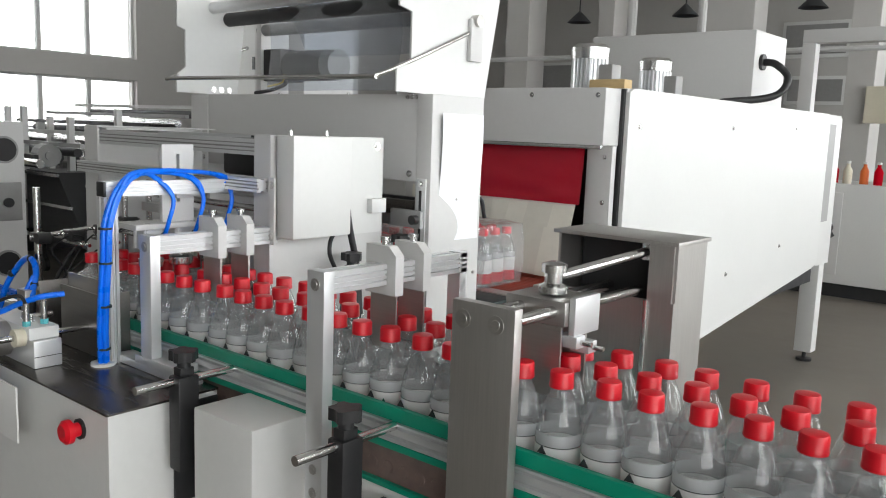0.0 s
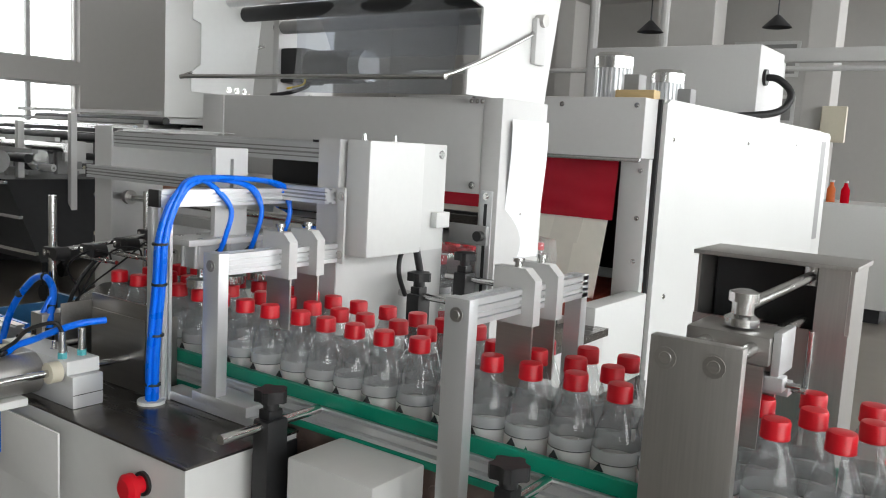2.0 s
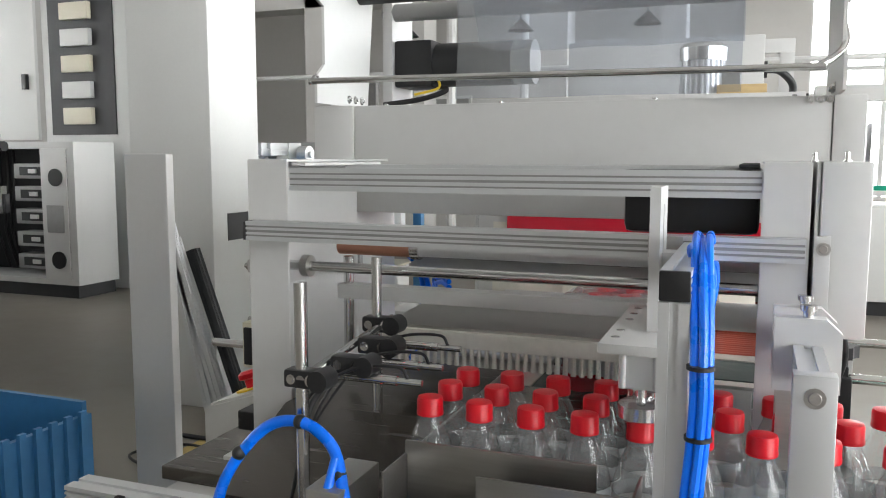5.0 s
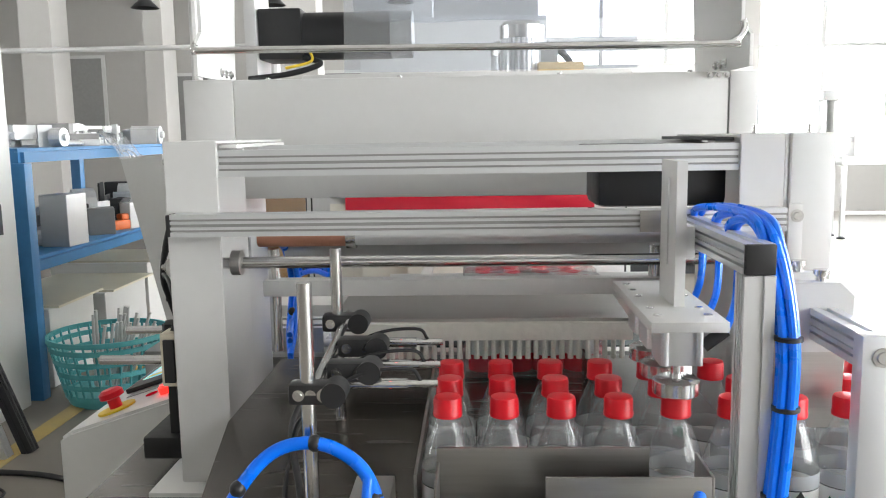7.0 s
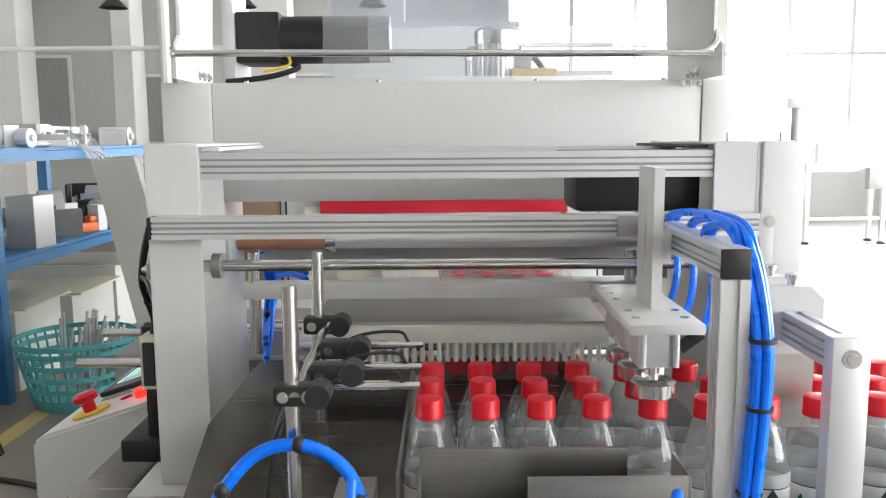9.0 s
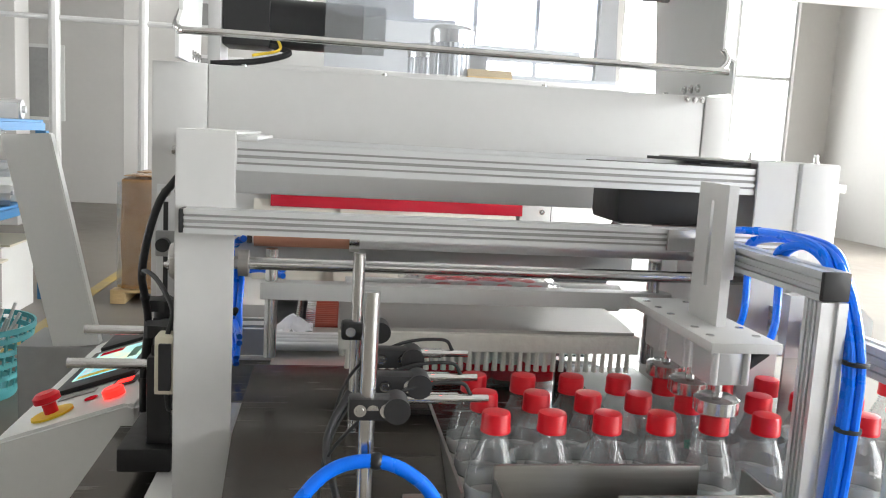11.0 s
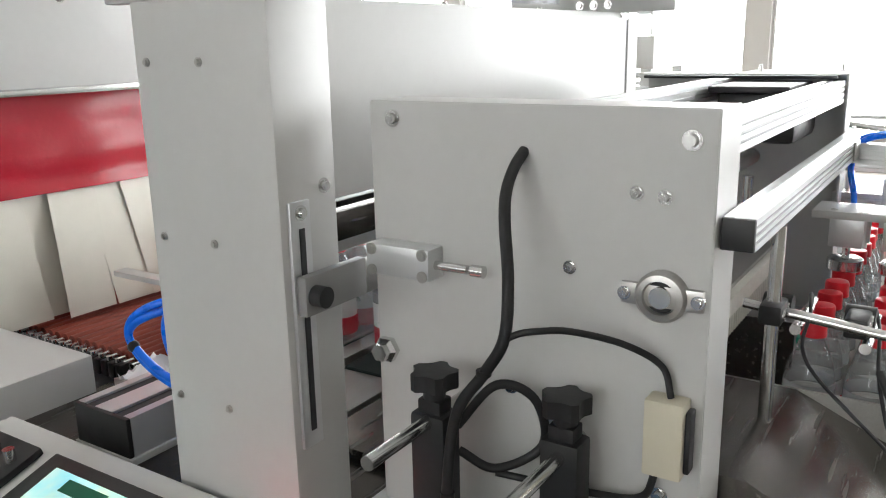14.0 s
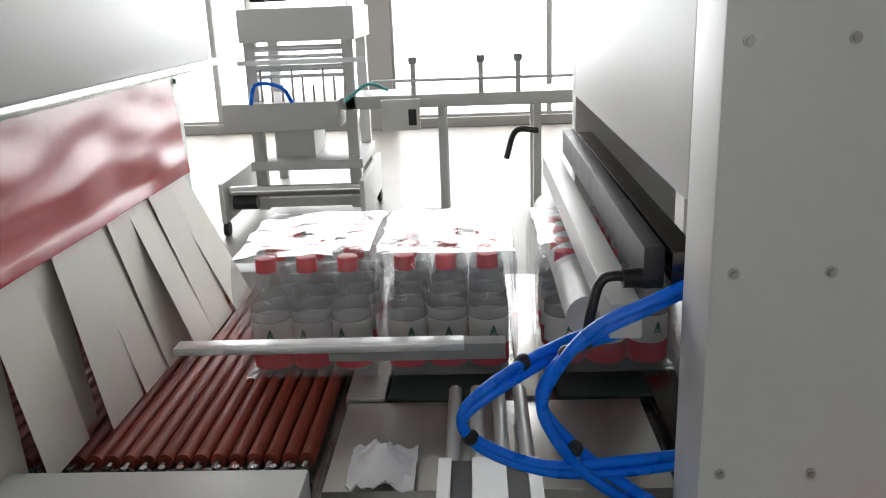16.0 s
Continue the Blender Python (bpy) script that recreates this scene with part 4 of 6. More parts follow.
part("corner_bead", cyl(B(), (1.20, 0.122, 0.62), (1.20, 0.122, 1.04), 0.005), CHROME, sh)
for dy, dz in ((-0.12, 1.005), (-0.085, 0.992)):
    part("guide_block", box(B(), 1.19, 1.222, dy - 0.012, dy + 0.012, dz, dz + 0.018, 0.002), ALU, carriage)
    part("guide_pin", cyl(B(), (1.12, dy, dz + 0.009), (1.24, dy, dz + 0.009), 0.004), CHROME, carriage)
part("support", box(B(), 1.10, 1.20, 0.15, 0.22, 0.0, 0.60), CABINET, sh)

# ---- pusher in front of the lanes ----
push = thing("pusher", "stainless pusher box in front of the bottles", "machine unit")
part("push_plate", box(B(), -0.105, 0.130, -0.232, -0.226, TABLE, 0.945, 0.001), STEEL_M, push)
part("front_sheet", box(B(), 0.010, 0.178, -0.303, -0.300, 0.806, 0.942, 0.001), STEEL_M, push)
part("side_sheet", box(B(), 0.178, 0.181, -0.303, -0.234, 0.806, 0.942, 0.001), STEEL_M, push)
part("inner_sheet", box(B(), -0.105, -0.102, -0.300, -0.2325, 0.806, 0.93, 0.001), STEEL_M, push)
blk = part("guide_block", box(B(), -0.062, 0.167, -0.432, -0.376, 0.8055, 0.8615, 0.002), ALU, push)
part("upper_block", box(B(), -0.062, 0.156, -0.436, -0.376, 0.8625, 0.887, 0.002), PAINT, blk)
part("joint_groove", box(B(), 0.1665, 0.1676, -0.4315, -0.3765, 0.8285, 0.8298), DARK, blk)
cy = part("air_cylinder", cyl(B(), (0.05, -0.437, 0.850), (0.05, -0.66, 0.850), 0.036, seg=32), STEEL, push, "large round steel air cylinder")
part("cylinder_head", box(B(), 0.012, 0.088, -0.70, -0.66, 0.812, 0.888, 0.005), ALU, cy)
part("rating_plate", box(B(), 0.035, 0.06, -0.60, -0.53, 0.8865, 0.8875), PAINT, cy)
for x in (-0.036, 0.130):
    part("guide_rod", cyl(B(), (x, -0.66, 0.866), (x, -0.303, 0.866), 0.0065), CHROME, push)
    part("bush", cyl(B(), (x, -0.456, 0.866), (x, -0.436, 0.866), 0.018, seg=24), CREAM, push)
for x, y in ((0.127, -0.392), (0.128, -0.428)):
    f = part("fitting", cyl(B(), (x, y, 0.886), (x, y, 0.934), 0.0062), CHROME, blk)
    part("fitting_foot", cyl(B(), (x, y, 0.887), (x, y, 0.897), 0.0085, seg=6), TEAL, f)
for x in (0.095, 0.06):
    screw(blk, (x, -0.405, 0.887), "z", 0.0045, 0.014)
part("hose", tube(B(), [(0.150, -0.36, 0.948), (0.135, -0.40, 0.945), (0.105, -0.43, 0.930), (0.068, -0.445, 0.912), (0.036, -0.47, 0.892), (0.008, -0.475, 0.845), (0.004, -0.475, 0.79), (0.0, -0.475, 0.70)], 0.006), BLUE, push)
part("cable", tube(B(), [(0.128, -0.428, 0.932), (0.125, -0.44, 0.950), (0.088, -0.465, 0.936), (0.046, -0.47, 0.905), (0.024, -0.495, 0.885), (0.040, -0.52, 0.890), (0.062, -0.50, 0.892), (0.040, -0.48, 0.889)], 0.0035), RUBBER, push)
part("bracket", box(B(), 0.06, 0.24, -0.50, -0.496, 0.69, 0.80, 0.001), CABINET, push)
part("cradle", box(B(), 0.02, 0.08, -0.66, -0.462, 0.80, 0.8135, 0.002), CABINET, push)
# loose plug with its lead on the cabinet top
plug = thing("plug", "white plastic plug with a black lead on the cabinet top", "plug")
bm = box(B(), -0.045, 0.045, -0.018, 0.018, 0.0, 0.028, 0.006)
bm.transform(pose(-0.43, -0.305, 0.8055, 0, 0, 12))
part("body", bm, CREAM, plug)
part("lead", tube(B(), [(-0.475, -0.31, 0.825), (-0.50, -0.29, 0.835), (-0.46, -0.265, 0.812), (-0.42, -0.27, 0.81), (-0.385, -0.30, 0.81), (-0.36, -0.285, 0.812), (-0.385, -0.265, 0.812), (-0.33, -0.25, 0.81), (-0.28, -0.245, 0.81)], 0.0035), RUBBER, plug)

# ---- sensor rods with clamps ----
sen = thing("sensor_stand", "two steel rods with black clamps and thin photo sensors", "sensor stand")
part("rod", cyl(B(), (-0.245, -0.237, 0.806), (-0.245, -0.237, 1.134), 0.0085), CHROME, sen)
part("rod", cyl(B(), (-0.25, -0.005, 0.80), (-0.25, -0.005, 1.139), 0.008), CHROME, sen)
part("cross_rod", cyl(B(), (-0.24, -0.25, 1.012), (-0.24, 0.03, 1.04), 0.006), CHROME, sen)
for x, y, z in ((-0.245, -0.237, 1.012), (-0.25, -0.005, 1.037), (-0.215, -0.17, 1.017), (-0.215, -0.09, 1.025)):
    bm = B()
    box(bm, x - 0.020, x + 0.032, y - 0.013, y + 0.013, z - 0.012, z + 0.012, 0.005)
    cyl(bm, (x + 0.030, y - 0.016, z), (x + 0.030, y + 0.016, z), 0.014)
    c = part("clamp", bm, BLACK, sen)
    screw(c, (x - 0.008, y - 0.013, z), "-y", 0.0045, 0.002)
    screw(c, (x + 0.020, y - 0.013, z), "-y", 0.0055, 0.002)
for y, z in ((-0.176, 1.002), (-0.102, 1.004), (-0.028, 1.014)):
    s = part("photo_sensor", cyl(cyl(B(), (-0.235, y, z), (-0.14, y, z), 0.0065), (-0.14, y, z), (-0.105, y, z), 0.0045), CHROME, sen)
    part("sensor_light", lathe(B(), [(0.005, -0.0045), (0.005, 0.0045)], (-0.16, y, z), 10), LAMP_R, s)
    part("cable", tube(B(), [(-0.125, y, z + 0.004), (-0.14, y, z + 0.018), (-0.20, y - 0.01, z + 0.012), (-0.26, y - 0.02, z - 0.03), (-0.29, -0.15, 0.90), (-0.29, -0.20, 0.82)], 0.0022), RUBBER, sen)
part("cable", tube(B(), [(-0.26, -0.12, 0.99), (-0.285, -0.15, 0.94), (-0.27, -0.19, 0.88), (-0.26, -0.21, 0.81)], 0.0045), RUBBER, sen)
part("bracket", box(B(), -0.20, -0.155, -0.31, -0.20, 0.80, 0.90, 0.002), STEEL, sen)
loop = thing("looped_air_hose", "arched blue air hose with black fittings", "hose")
part("hose", tube(B(), [(-0.345, -0.30, 0.80), (-0.335, -0.28, 0.88), (-0.29, -0.26, 0.945), (-0.235, -0.26, 0.962), (-0.185, -0.27, 0.94), (-0.16, -0.29, 0.895), (-0.155, -0.295, 0.87)], 0.0075), BLUE, loop)
part("hose", tube(B(), [(-0.175, -0.28, 0.93), (-0.178, -0.30, 0.89), (-0.185, -0.305, 0.865)], 0.006), BLUE, loop)
for x, y in ((-0.155, -0.295), (-0.185, -0.305)):
    part("fitting", cyl(B(), (x, y, 0.83), (x, y, 0.872), 0.009), BLACK, loop)
for p in ((-0.318, -0.272, 0.915), (-0.235, -0.26, 0.962), (-0.168, -0.283, 0.91)):
    bm = B()
    bmesh.ops.create_uvsphere(bm, u_segments=10, v_segments=6, radius=0.0095, matrix=Matrix.Translation(p))
    part("cable_tie", bm, BLACK, loop)
part("valve_body", box(B(), -0.21, -0.125, -0.315, -0.25, 0.805, 0.835, 0.003), ALU, loop)
solid("slotted_bar", bar(B(), "x", -0.60, -0.36, -0.262, 0.82, 0.045, 0.029), ALU, "short slotted aluminium bar on the cabinet top", "metal bar")

# ---- bottles ----
R = 0.0322
PROFILE = [(0.024, 0.0), (0.030, 0.002), (R, 0.008), (R, 0.040), (R - 0.0015, 0.043), (R, 0.047), (R, 0.095), (R - 0.001, 0.100), (0.0318, 0.112), (0.0309, 0.115), (0.0314, 0.118), (0.0295, 0.126), (0.0252, 0.140), (0.0195, 0.154), (0.0155, 0.163), (0.0142, 0.170), (0.0142, 0.176)]
bottle = thing("water_bottle", "clear plastic water bottle with a red cap", "bottle", group="water bottles")
part("body", lathe(B(), PROFILE, seg=26), SHEEN, bottle)
bm = B()
lathe(bm, [(0.0142, 0.170), (0.0172, 0.171), (0.0174, 0.175), (0.0168, 0.176), (0.0168, 0.190), (0.0155, 0.1935), (0.010, 0.1945)], seg=26)
part("cap", bm, RED_CAP, bottle)
part("label_red_band", lathe(B(), [(R + 0.0004, 0.012), (R + 0.0004, 0.046)], seg=26, caps=False), LABEL_R, bottle, "red band of the label")
part("label_band", lathe(B(), [(R + 0.0004, 0.046), (R + 0.0004, 0.092)], seg=26, caps=False), LABEL_W, bottle, "white band of the label")
part("label_edge", lathe(B(), [(R + 0.0005, 0.0928), (R + 0.0004, 0.099), (0.0324, 0.110)], seg=26, caps=False), FROST, bottle)
part("label_line", lathe(B(), [(R + 0.0006, 0.0918), (R + 0.0006, 0.0932)], seg=26, caps=False), DARK, bottle)
bm = B()
for k in range(3):
    z = 0.055 + k * 0.008
    w = 0.0115 - k * 0.003
    v = [bm.verts.new((math.cos(a) * (R + 0.0009), math.sin(a) * (R + 0.0009), zz)) for a, zz in ((math.pi - w / R, z), (math.pi + w / R, z), (math.pi, z + 0.012))]
    bm.faces.new(v)
part("tree_mark", bm, LABEL_G, bottle, smooth=False)
rng = random.Random(4)
places = []
for lane, y in enumerate((-0.176, -0.102, -0.028)):
    for k in range(0, 34):
        x = -0.094 + 0.0662 * k
        if k >= 5:
            x += (0.0, 0.028, 0.012)[lane] + rng.uniform(-0.004, 0.004)
        if x > 1.30 and lane == 0:
            y = -0.176
        places.append((x, y + (rng.uniform(-0.004, 0.004) if k >= 5 else 0), TABLE))
for n in range(3):
    for j in range(3):
        for i in range(4):
            places.append((-0.045 + 0.0662 * i, (1.178, 0.955, 0.70)[n] - 0.0662 * j, TABLE))
for n, p in enumerate(places):
    m = pose(*p, 0, 0, rng.uniform(0, 360) if p[1] < 0.3 else rng.uniform(-25, 25))
    if n == 0:
        bottle.matrix_basis = m
    else:
        copy_thing(bottle, m)
# loose film over the three finished packs
for n, y in enumerate((1.112, 0.889, 0.634)):
    bm = B()
    bmesh.ops.create_cube(bm, size=1.0)
    bmesh.ops.subdivide_edges(bm, edges=list(bm.edges), cuts=9, use_grid_fill=True)
    r2 = random.Random(n)
    for v in bm.verts:
        c = v.co
        puff = 1 + 0.05 * math.cos(c.z * 3)
        k = 0.006
        c.x, c.y, c.z = 0.054 + c.x * 0.278 * puff, y + c.y * 0.212 * puff, TABLE + 0.002 + (c.z + 0.5) * 0.205 + 0.012 * (c.z > 0.3) * (0.5 - abs(c.x))
        n3 = noise.noise_vector(Vector((v.co.x, v.co.y, v.co.z)) * 22 + Vector((n * 7, 0, 0)))
        v.co += n3 * k * (0 if v.co.z < TABLE + 0.01 else 1)
    solid("shrink_film_sleeve", bm, FILM, "loose clear plastic film sleeve round a pack of bottles", "film wrap", "film sleeves", smooth=True)

# ---- heat shrink tunnel ----
tun = thing("shrink_tunnel", "white heat shrink tunnel with red and cream curtains", "shrink tunnel")
TX0, TX1, TY0, TY1 = -0.585, 0.415, 1.47, 4.15
side = part("side_panel", prism(B(), [(TY0 + 0.02, 0.52), (TY0 + 0.02, 1.46), (TY0 + 0.05, 1.475), (TY1 - 0.30, 1.475), (TY1 - 0.26, 1.45), (TY1 - 0.26, 0.62), (TY1 - 0.36, 0.60), (TY0 + 0.5, 0.42)], "x", TX1 - 0.004, TX1 + 0.012), PAINT, tun)
for y, z in ((1.575, 1.345), (2.45, 1.36), (3.3, 1.38), (1.60, 0.80), (2.5, 0.71), (3.2, 0.78)):
    screw(side, (TX1 + 0.012, y, z), "x", 0.007)
part("rear_panel", box(B(), TX1 - 0.02, TX1 + 0.006, TY1 - 0.255, TY1, 0.60, 1.46, 0.004), PAINT, tun)
part("panel_recess", box(B(), TX1 + 0.0062, TX1 + 0.008, TY1 - 0.25, TY1 - 0.12, 0.86, 1.42), MID, tun)
part("left_panel", box(B(), TX0 - 0.012, TX0 + 0.004, TY0 + 0.02, TY1, 0.50, 1.475, 0.004), PAINT, tun)
for x in (TX0 + 0.01, TX1 - 0.01):
    part("edge_seal", box(B(), x - 0.006, x + 0.006, TY0 + 0.006, TY0 + 0.02, 0.45, 1.472), BLACK, tun)
part("roof", box(B(), TX0, TX1, TY0 + 0.02, TY1, 1.44, 1.474, 0.003), PAINT_GREY, tun)
front = part("front_frame", box(B(), TX0 + 0.016, TX1 - 0.016, TY0 - 0.10, TY0 + 0.01, 1.275, 1.47, 0.003), PAINT_GREY, tun)
part("front_lip", box(B(), TX0 + 0.016, TX1 - 0.016, TY0 - 0.115, TY0 - 0.1005, 1.262, 1.276, 0.002), CHROME, tun)
part("cheek", box(B(), 0.30, TX1 - 0.016, TY0 - 0.03, TY0, 0.55, 1.274, 0.002), PAINT_GREY, tun)
part("cheek", box(B(), TX0 + 0.016, -0.46, TY0 - 0.03, TY0, 0.55, 1.274, 0.002), PAINT_GREY, tun)
for x in (-0.50, -0.2, 0.1, 0.37):
    screw(front, (x, TY0 - 0.10, 1.445), "-y", 0.006)
for z in (1.235, 1.076, 0.93):
    screw(tun, (0.371, TY0 - 0.03, z), "-y", 0.006)
bm = B()
bmesh.ops.create_grid(bm, x_segments=40, y_segments=14, size=0.5)
for v in bm.verts:
    u, w = v.co.x, v.co.y
    n3 = noise.noise(Vector((u * 5, w * 4, 3.1)))
    v.co = Vector((-0.08 + u * 0.76, TY0 - 0.045 - 0.02 * (0.5 - w) + 0.012 * n3 * (0.6 - w), 1.17 + w * 0.21))
bmesh.ops.solidify(bm, geom=list(bm.faces), thickness=0.002)
part("red_curtain", bm, RED_CURTAIN, tun, "dark red glossy curtain")
for k in range(9):
    bm = B()
    bmesh.ops.create_grid(bm, x_segments=3, y_segments=12, size=0.5)
    lean = 0.01 + 0.0135 * k + 0.014 * math.sin(k * 2.3)
    skew = 0.02 * math.sin(k * 1.7)
    for v in bm.verts:
        u, w = v.co.x, 0.5 - v.co.y
        v.co = Vector((-0.455 + 0.085 * k + u * 0.110 + skew * w, TY0 - 0.05 - 0.005 * (k % 2) - lean * w, 1.082 - 0.272 * w))
    bmesh.ops.solidify(bm, geom=list(bm.faces), thickness=0.0025)
    part("curtain_strip", bm, STRIP, tun)
# dark sheet across the tunnel, standing in for the shade of its depth
part("tunnel_shade", box(B(), TX0 + 0.02, TX1 - 0.02, TY0 + 0.5, TY0 + 0.52, 0.82, 1.43), DARK, tun)
# roller bed
bed = part("roller_bed", box(B(), -0.345, 0.36, 1.065, 3.0, 0.62, 0.752, 0.003), MID, tun)
roll = mesh("roller", cyl(B(), (-0.33, 0, 0), (0.33, 0, 0), 0.0112, seg=12), ROLLER, True)
pin = mesh("roller_pin", cyl(B(), (-0.356, 0, 0), (-0.33, 0, 0), 0.005, seg=8), CHROME, True)
for k in range(34):
    ob = new("roller", roll)
    ob.parent = bed
    ob.location = (0.015, 1.075 + 0.0245 * k, 0.7815)
    ob = new("roller_pin", pin)
    ob.parent = bed
    ob.location = (0.015, 1.075 + 0.0245 * k, 0.7815)
bm = B()
for k in range(40):
    box(bm, -0.372, -0.352, 1.066 + 0.021 * k, 1.082 + 0.021 * k, 0.765, 0.795, 0.003)
part("drive_chain", bm, BLACK, tun)
part("chain_tray", box(B(), -0.434, -0.346, 1.05, 1.46, 0.60, 0.7645), DARK, tun)
bm = B()
for k in range(18):
    cyl(bm, (-0.362, 1.085 + 0.0245 * k, 0.795), (-0.362, 1.085 + 0.0245 * k, 0.802), 0.005, seg=8)
part("chain_pins", bm, CHROME, tun)
part("bed_cover", box(B(), -0.72, -0.435, 1.045, 1.46, 0.55, 0.842, 0.004), PAINT_GREY, tun)
part("bed_side", box(B(), 0.362, 0.43, 1.045, 1.438, 0.55, 0.83, 0.004), PAINT, tun)
for x in (TX0 + 0.06, TX1 - 0.05):
    for y in (TY0 + 0.12, TY1 - 0.10):
        leg = part("leg", box(B(), x - 0.05, x + 0.05, y - 0.05, y + 0.05, 0.06, 0.62, 0.004), PAINT, tun)
        part("foot", lathe(B(), [(0.045, 0.0), (0.045, 0.015), (0.012, 0.02), (0.012, 0.062)], (x, y, 0)), BLACK, leg)
part("underside", box(B(), TX0 + 0.01, TX1 - 0.03, TY0 + 0.3, TY1 - 0.2, 0.50, 0.6), DARK, tun)
for x, y in ((0.10, 1.76), (0.08, 2.37)):
    bm = B()
    prism(bm, [(x + (0.071 if k % 4 < 2 else 0.061) * math.cos(2 * math.pi * k / 96), y + (0.071 if k % 4 < 2 else 0.061) * math.sin(2 * math.pi * k / 96)) for k in range(96)], "z", 1.488, 1.603)
    mo = part("fan_motor", bm, ALU, tun, "finned aluminium fan motor standing on the roof")
    part("flange", lathe(B(), [(0.085, 1.474), (0.085, 1.488)], (x, y, 0), 28), ALU, mo)
    part("fan_cowl", lathe(B(), [(0.073, 1.603), (0.075, 1.645), (0.06, 1.66)], (x, y, 0), 28), CHROME, mo)
    part("terminal_box", box(B(), x + 0.06, x + 0.12, y - 0.035, y + 0.035, 1.50, 1.58, 0.004), MID, mo)
part("wood_block", box(B(), 0.15, 0.30, 1.68, 1.74, 1.4745, 1.52, 0.003), WOOD, tun)
ctl = part("control_box", box(B(), -0.62, 0.29, 3.0, 3.45, 1.475, 1.85, 0.005), PAINT_GREY, tun)
part("cable", tube(B(), [(0.288, 3.10, 1.70), (0.36, 3.10, 1.69), (0.42, 3.12, 1.62), (0.38, 3.05, 1.53), (0.20, 2.85, 1.49)], 0.018), RUBBER, ctl)
part("cable_gland", cyl(B(), (0.289, 3.10, 1.70), (0.305, 3.10, 1.70), 0.04), BLACK, ctl)
part("cable", tube(B(), [(-0.61, 1.9, 1.49), (-0.64, 1.75, 1.46), (-0.635, 1.70, 1.30), (-0.63, 1.68, 0.9), (-0.625, 1.62, 0.72)], 0.010), RUBBER, tun)
part("vent_knob", cyl(B(), (TX0 - 0.012, 1.62, 0.80), (TX0 - 0.035, 1.62, 0.80), 0.014), BLACK, tun)

# ---- west side: shelf, basket, boxes ----
shelf = thing("steel_shelf", "blue steel workshop shelf loaded with metal parts", "shelf")
SX0, SX1, SY0, SY1 = -3.05, -2.26, 2.82, 5.0
for x in (SX0, SX1):
    for y in (SY0, SY1):
        part("post", box(B(), x - 0.035, x + 0.035, y - 0.035, y + 0.035, 0, 1.18, 0.003), BLUE_STEEL, shelf)
for z in (0.70, 1.24):
    bm = B()
    for y in (SY0, SY1):
        box(bm, SX0, SX1, y - 0.02, y + 0.02, z - 0.06, z - 0.005)
    for x in (SX0, SX1):
        box(bm, x - 0.02, x + 0.02, SY0, SY1, z - 0.058, z - 0.007)
    part("rail", bm, BLUE_STEEL, shelf)
    part("board", box(B(), SX0, SX1, SY0 - 0.02, SY1 + 0.02, z - 0.0045, z + 0.012), BLUE_STEEL, shelf)


def clutter(seed, n, x0, x1, y0, y1, z, hmax, name, label, mats):
    """Odd metal parts and boxes laid on a surface, each an object of its own."""
    r = random.Random(seed)
    for k in range(n):
        w, d, h = r.uniform(0.06, 0.26), r.uniform(0.05, 0.2), r.uniform(0.03, hmax)
        cx, cy = r.uniform(x0, x1), r.uniform(y0, y1)
        bm = B()
        if k % 3 == 0:
            cyl(bm, (-w / 2, 0, h / 2), (w / 2, 0, h / 2), h / 2, seg=14)
            cyl(bm, (-w / 2 - 0.02, 0, h / 2), (w / 2 + 0.02, 0, h / 2), h / 5, seg=10)
        elif k % 3 == 1:
            prism(bm, [(-w / 2, 0), (w / 2, 0), (w / 2, h), (w / 2 - 0.012, h), (w / 2 - 0.012, 0.012), (-w / 2 + 0.012, 0.012), (-w / 2 + 0.012, h * 0.7), (-w / 2, h * 0.7)], "y", -d / 2, d / 2)
        else:
            box(bm, -w / 2, w / 2, -d / 2, d / 2, 0, h, 0.005)
        ob = solid(name, bm, mats[k % len(mats)], label, "metal part", name + "s")
        ob.matrix_basis = pose(cx, cy, z, 0, 0, r.uniform(-40, 40))


clutter(2, 34, SX0 + 0.35, SX1 - 0.08, SY0 + 0.1, SY1 - 0.2, 0.712, 0.3, "metal_part", "odd grey metal machine part lying on the shelf", (MID, PAINT, ALU, DARK))
clutter(3, 22, SX0 + 0.3, SX1 - 0.08, SY0 + 0.1, SY1 - 0.2, 1.252, 0.14, "metal_offcut", "pale aluminium offcut lying on the top shelf", (ALU, PAINT, MID))
for k in range(9):
    ob = solid("profile_bar", bar(B(), "x", -0.6, 0.6, 0, 0, 0.04, 0.04), ALU, "long aluminium profile bar lying on the top shelf", "metal bar", "profile bars")
    ob.matrix_basis = pose(-2.75 + 0.05 * (k % 5), 3.9 + 0.06 * (k % 3), 1.273 + 0.042 * (k // 3), 0, 0, 84 + (k * 7) % 9)
bm = B()
box(bm, -0.07, 0.07, -0.04, 0.04, 0, 0.06, 0.012)
box(bm, 0.0, 0.07, -0.03, 0.03, 0.06, 0.10, 0.012)
for k, (y, w, h) in enumerate(((3.0, 0.5, 0.42), (3.65, 0.6, 0.38), (4.3, 0.55, 0.46))):
    solid("storage_box", box(B(), -2.95, -2.28, y, y + w, 0.0, h, 0.006), (PAINT, PAINT_GREY, CABINET)[k], "white sheet metal box under the blue shelf", "box", "storage boxes")
    solid("sheet_offcut", box(B(), -2.9, -2.24, y + 0.03, y + w + 0.05, h, h + 0.012), CREAM, "flat cardboard sheet lying on a white box", "sheet", "sheet offcuts")
ob = solid("orange_tool", bm, ORANGE, "orange plastic power tool on the blue shelf", "tool", smooth=True)
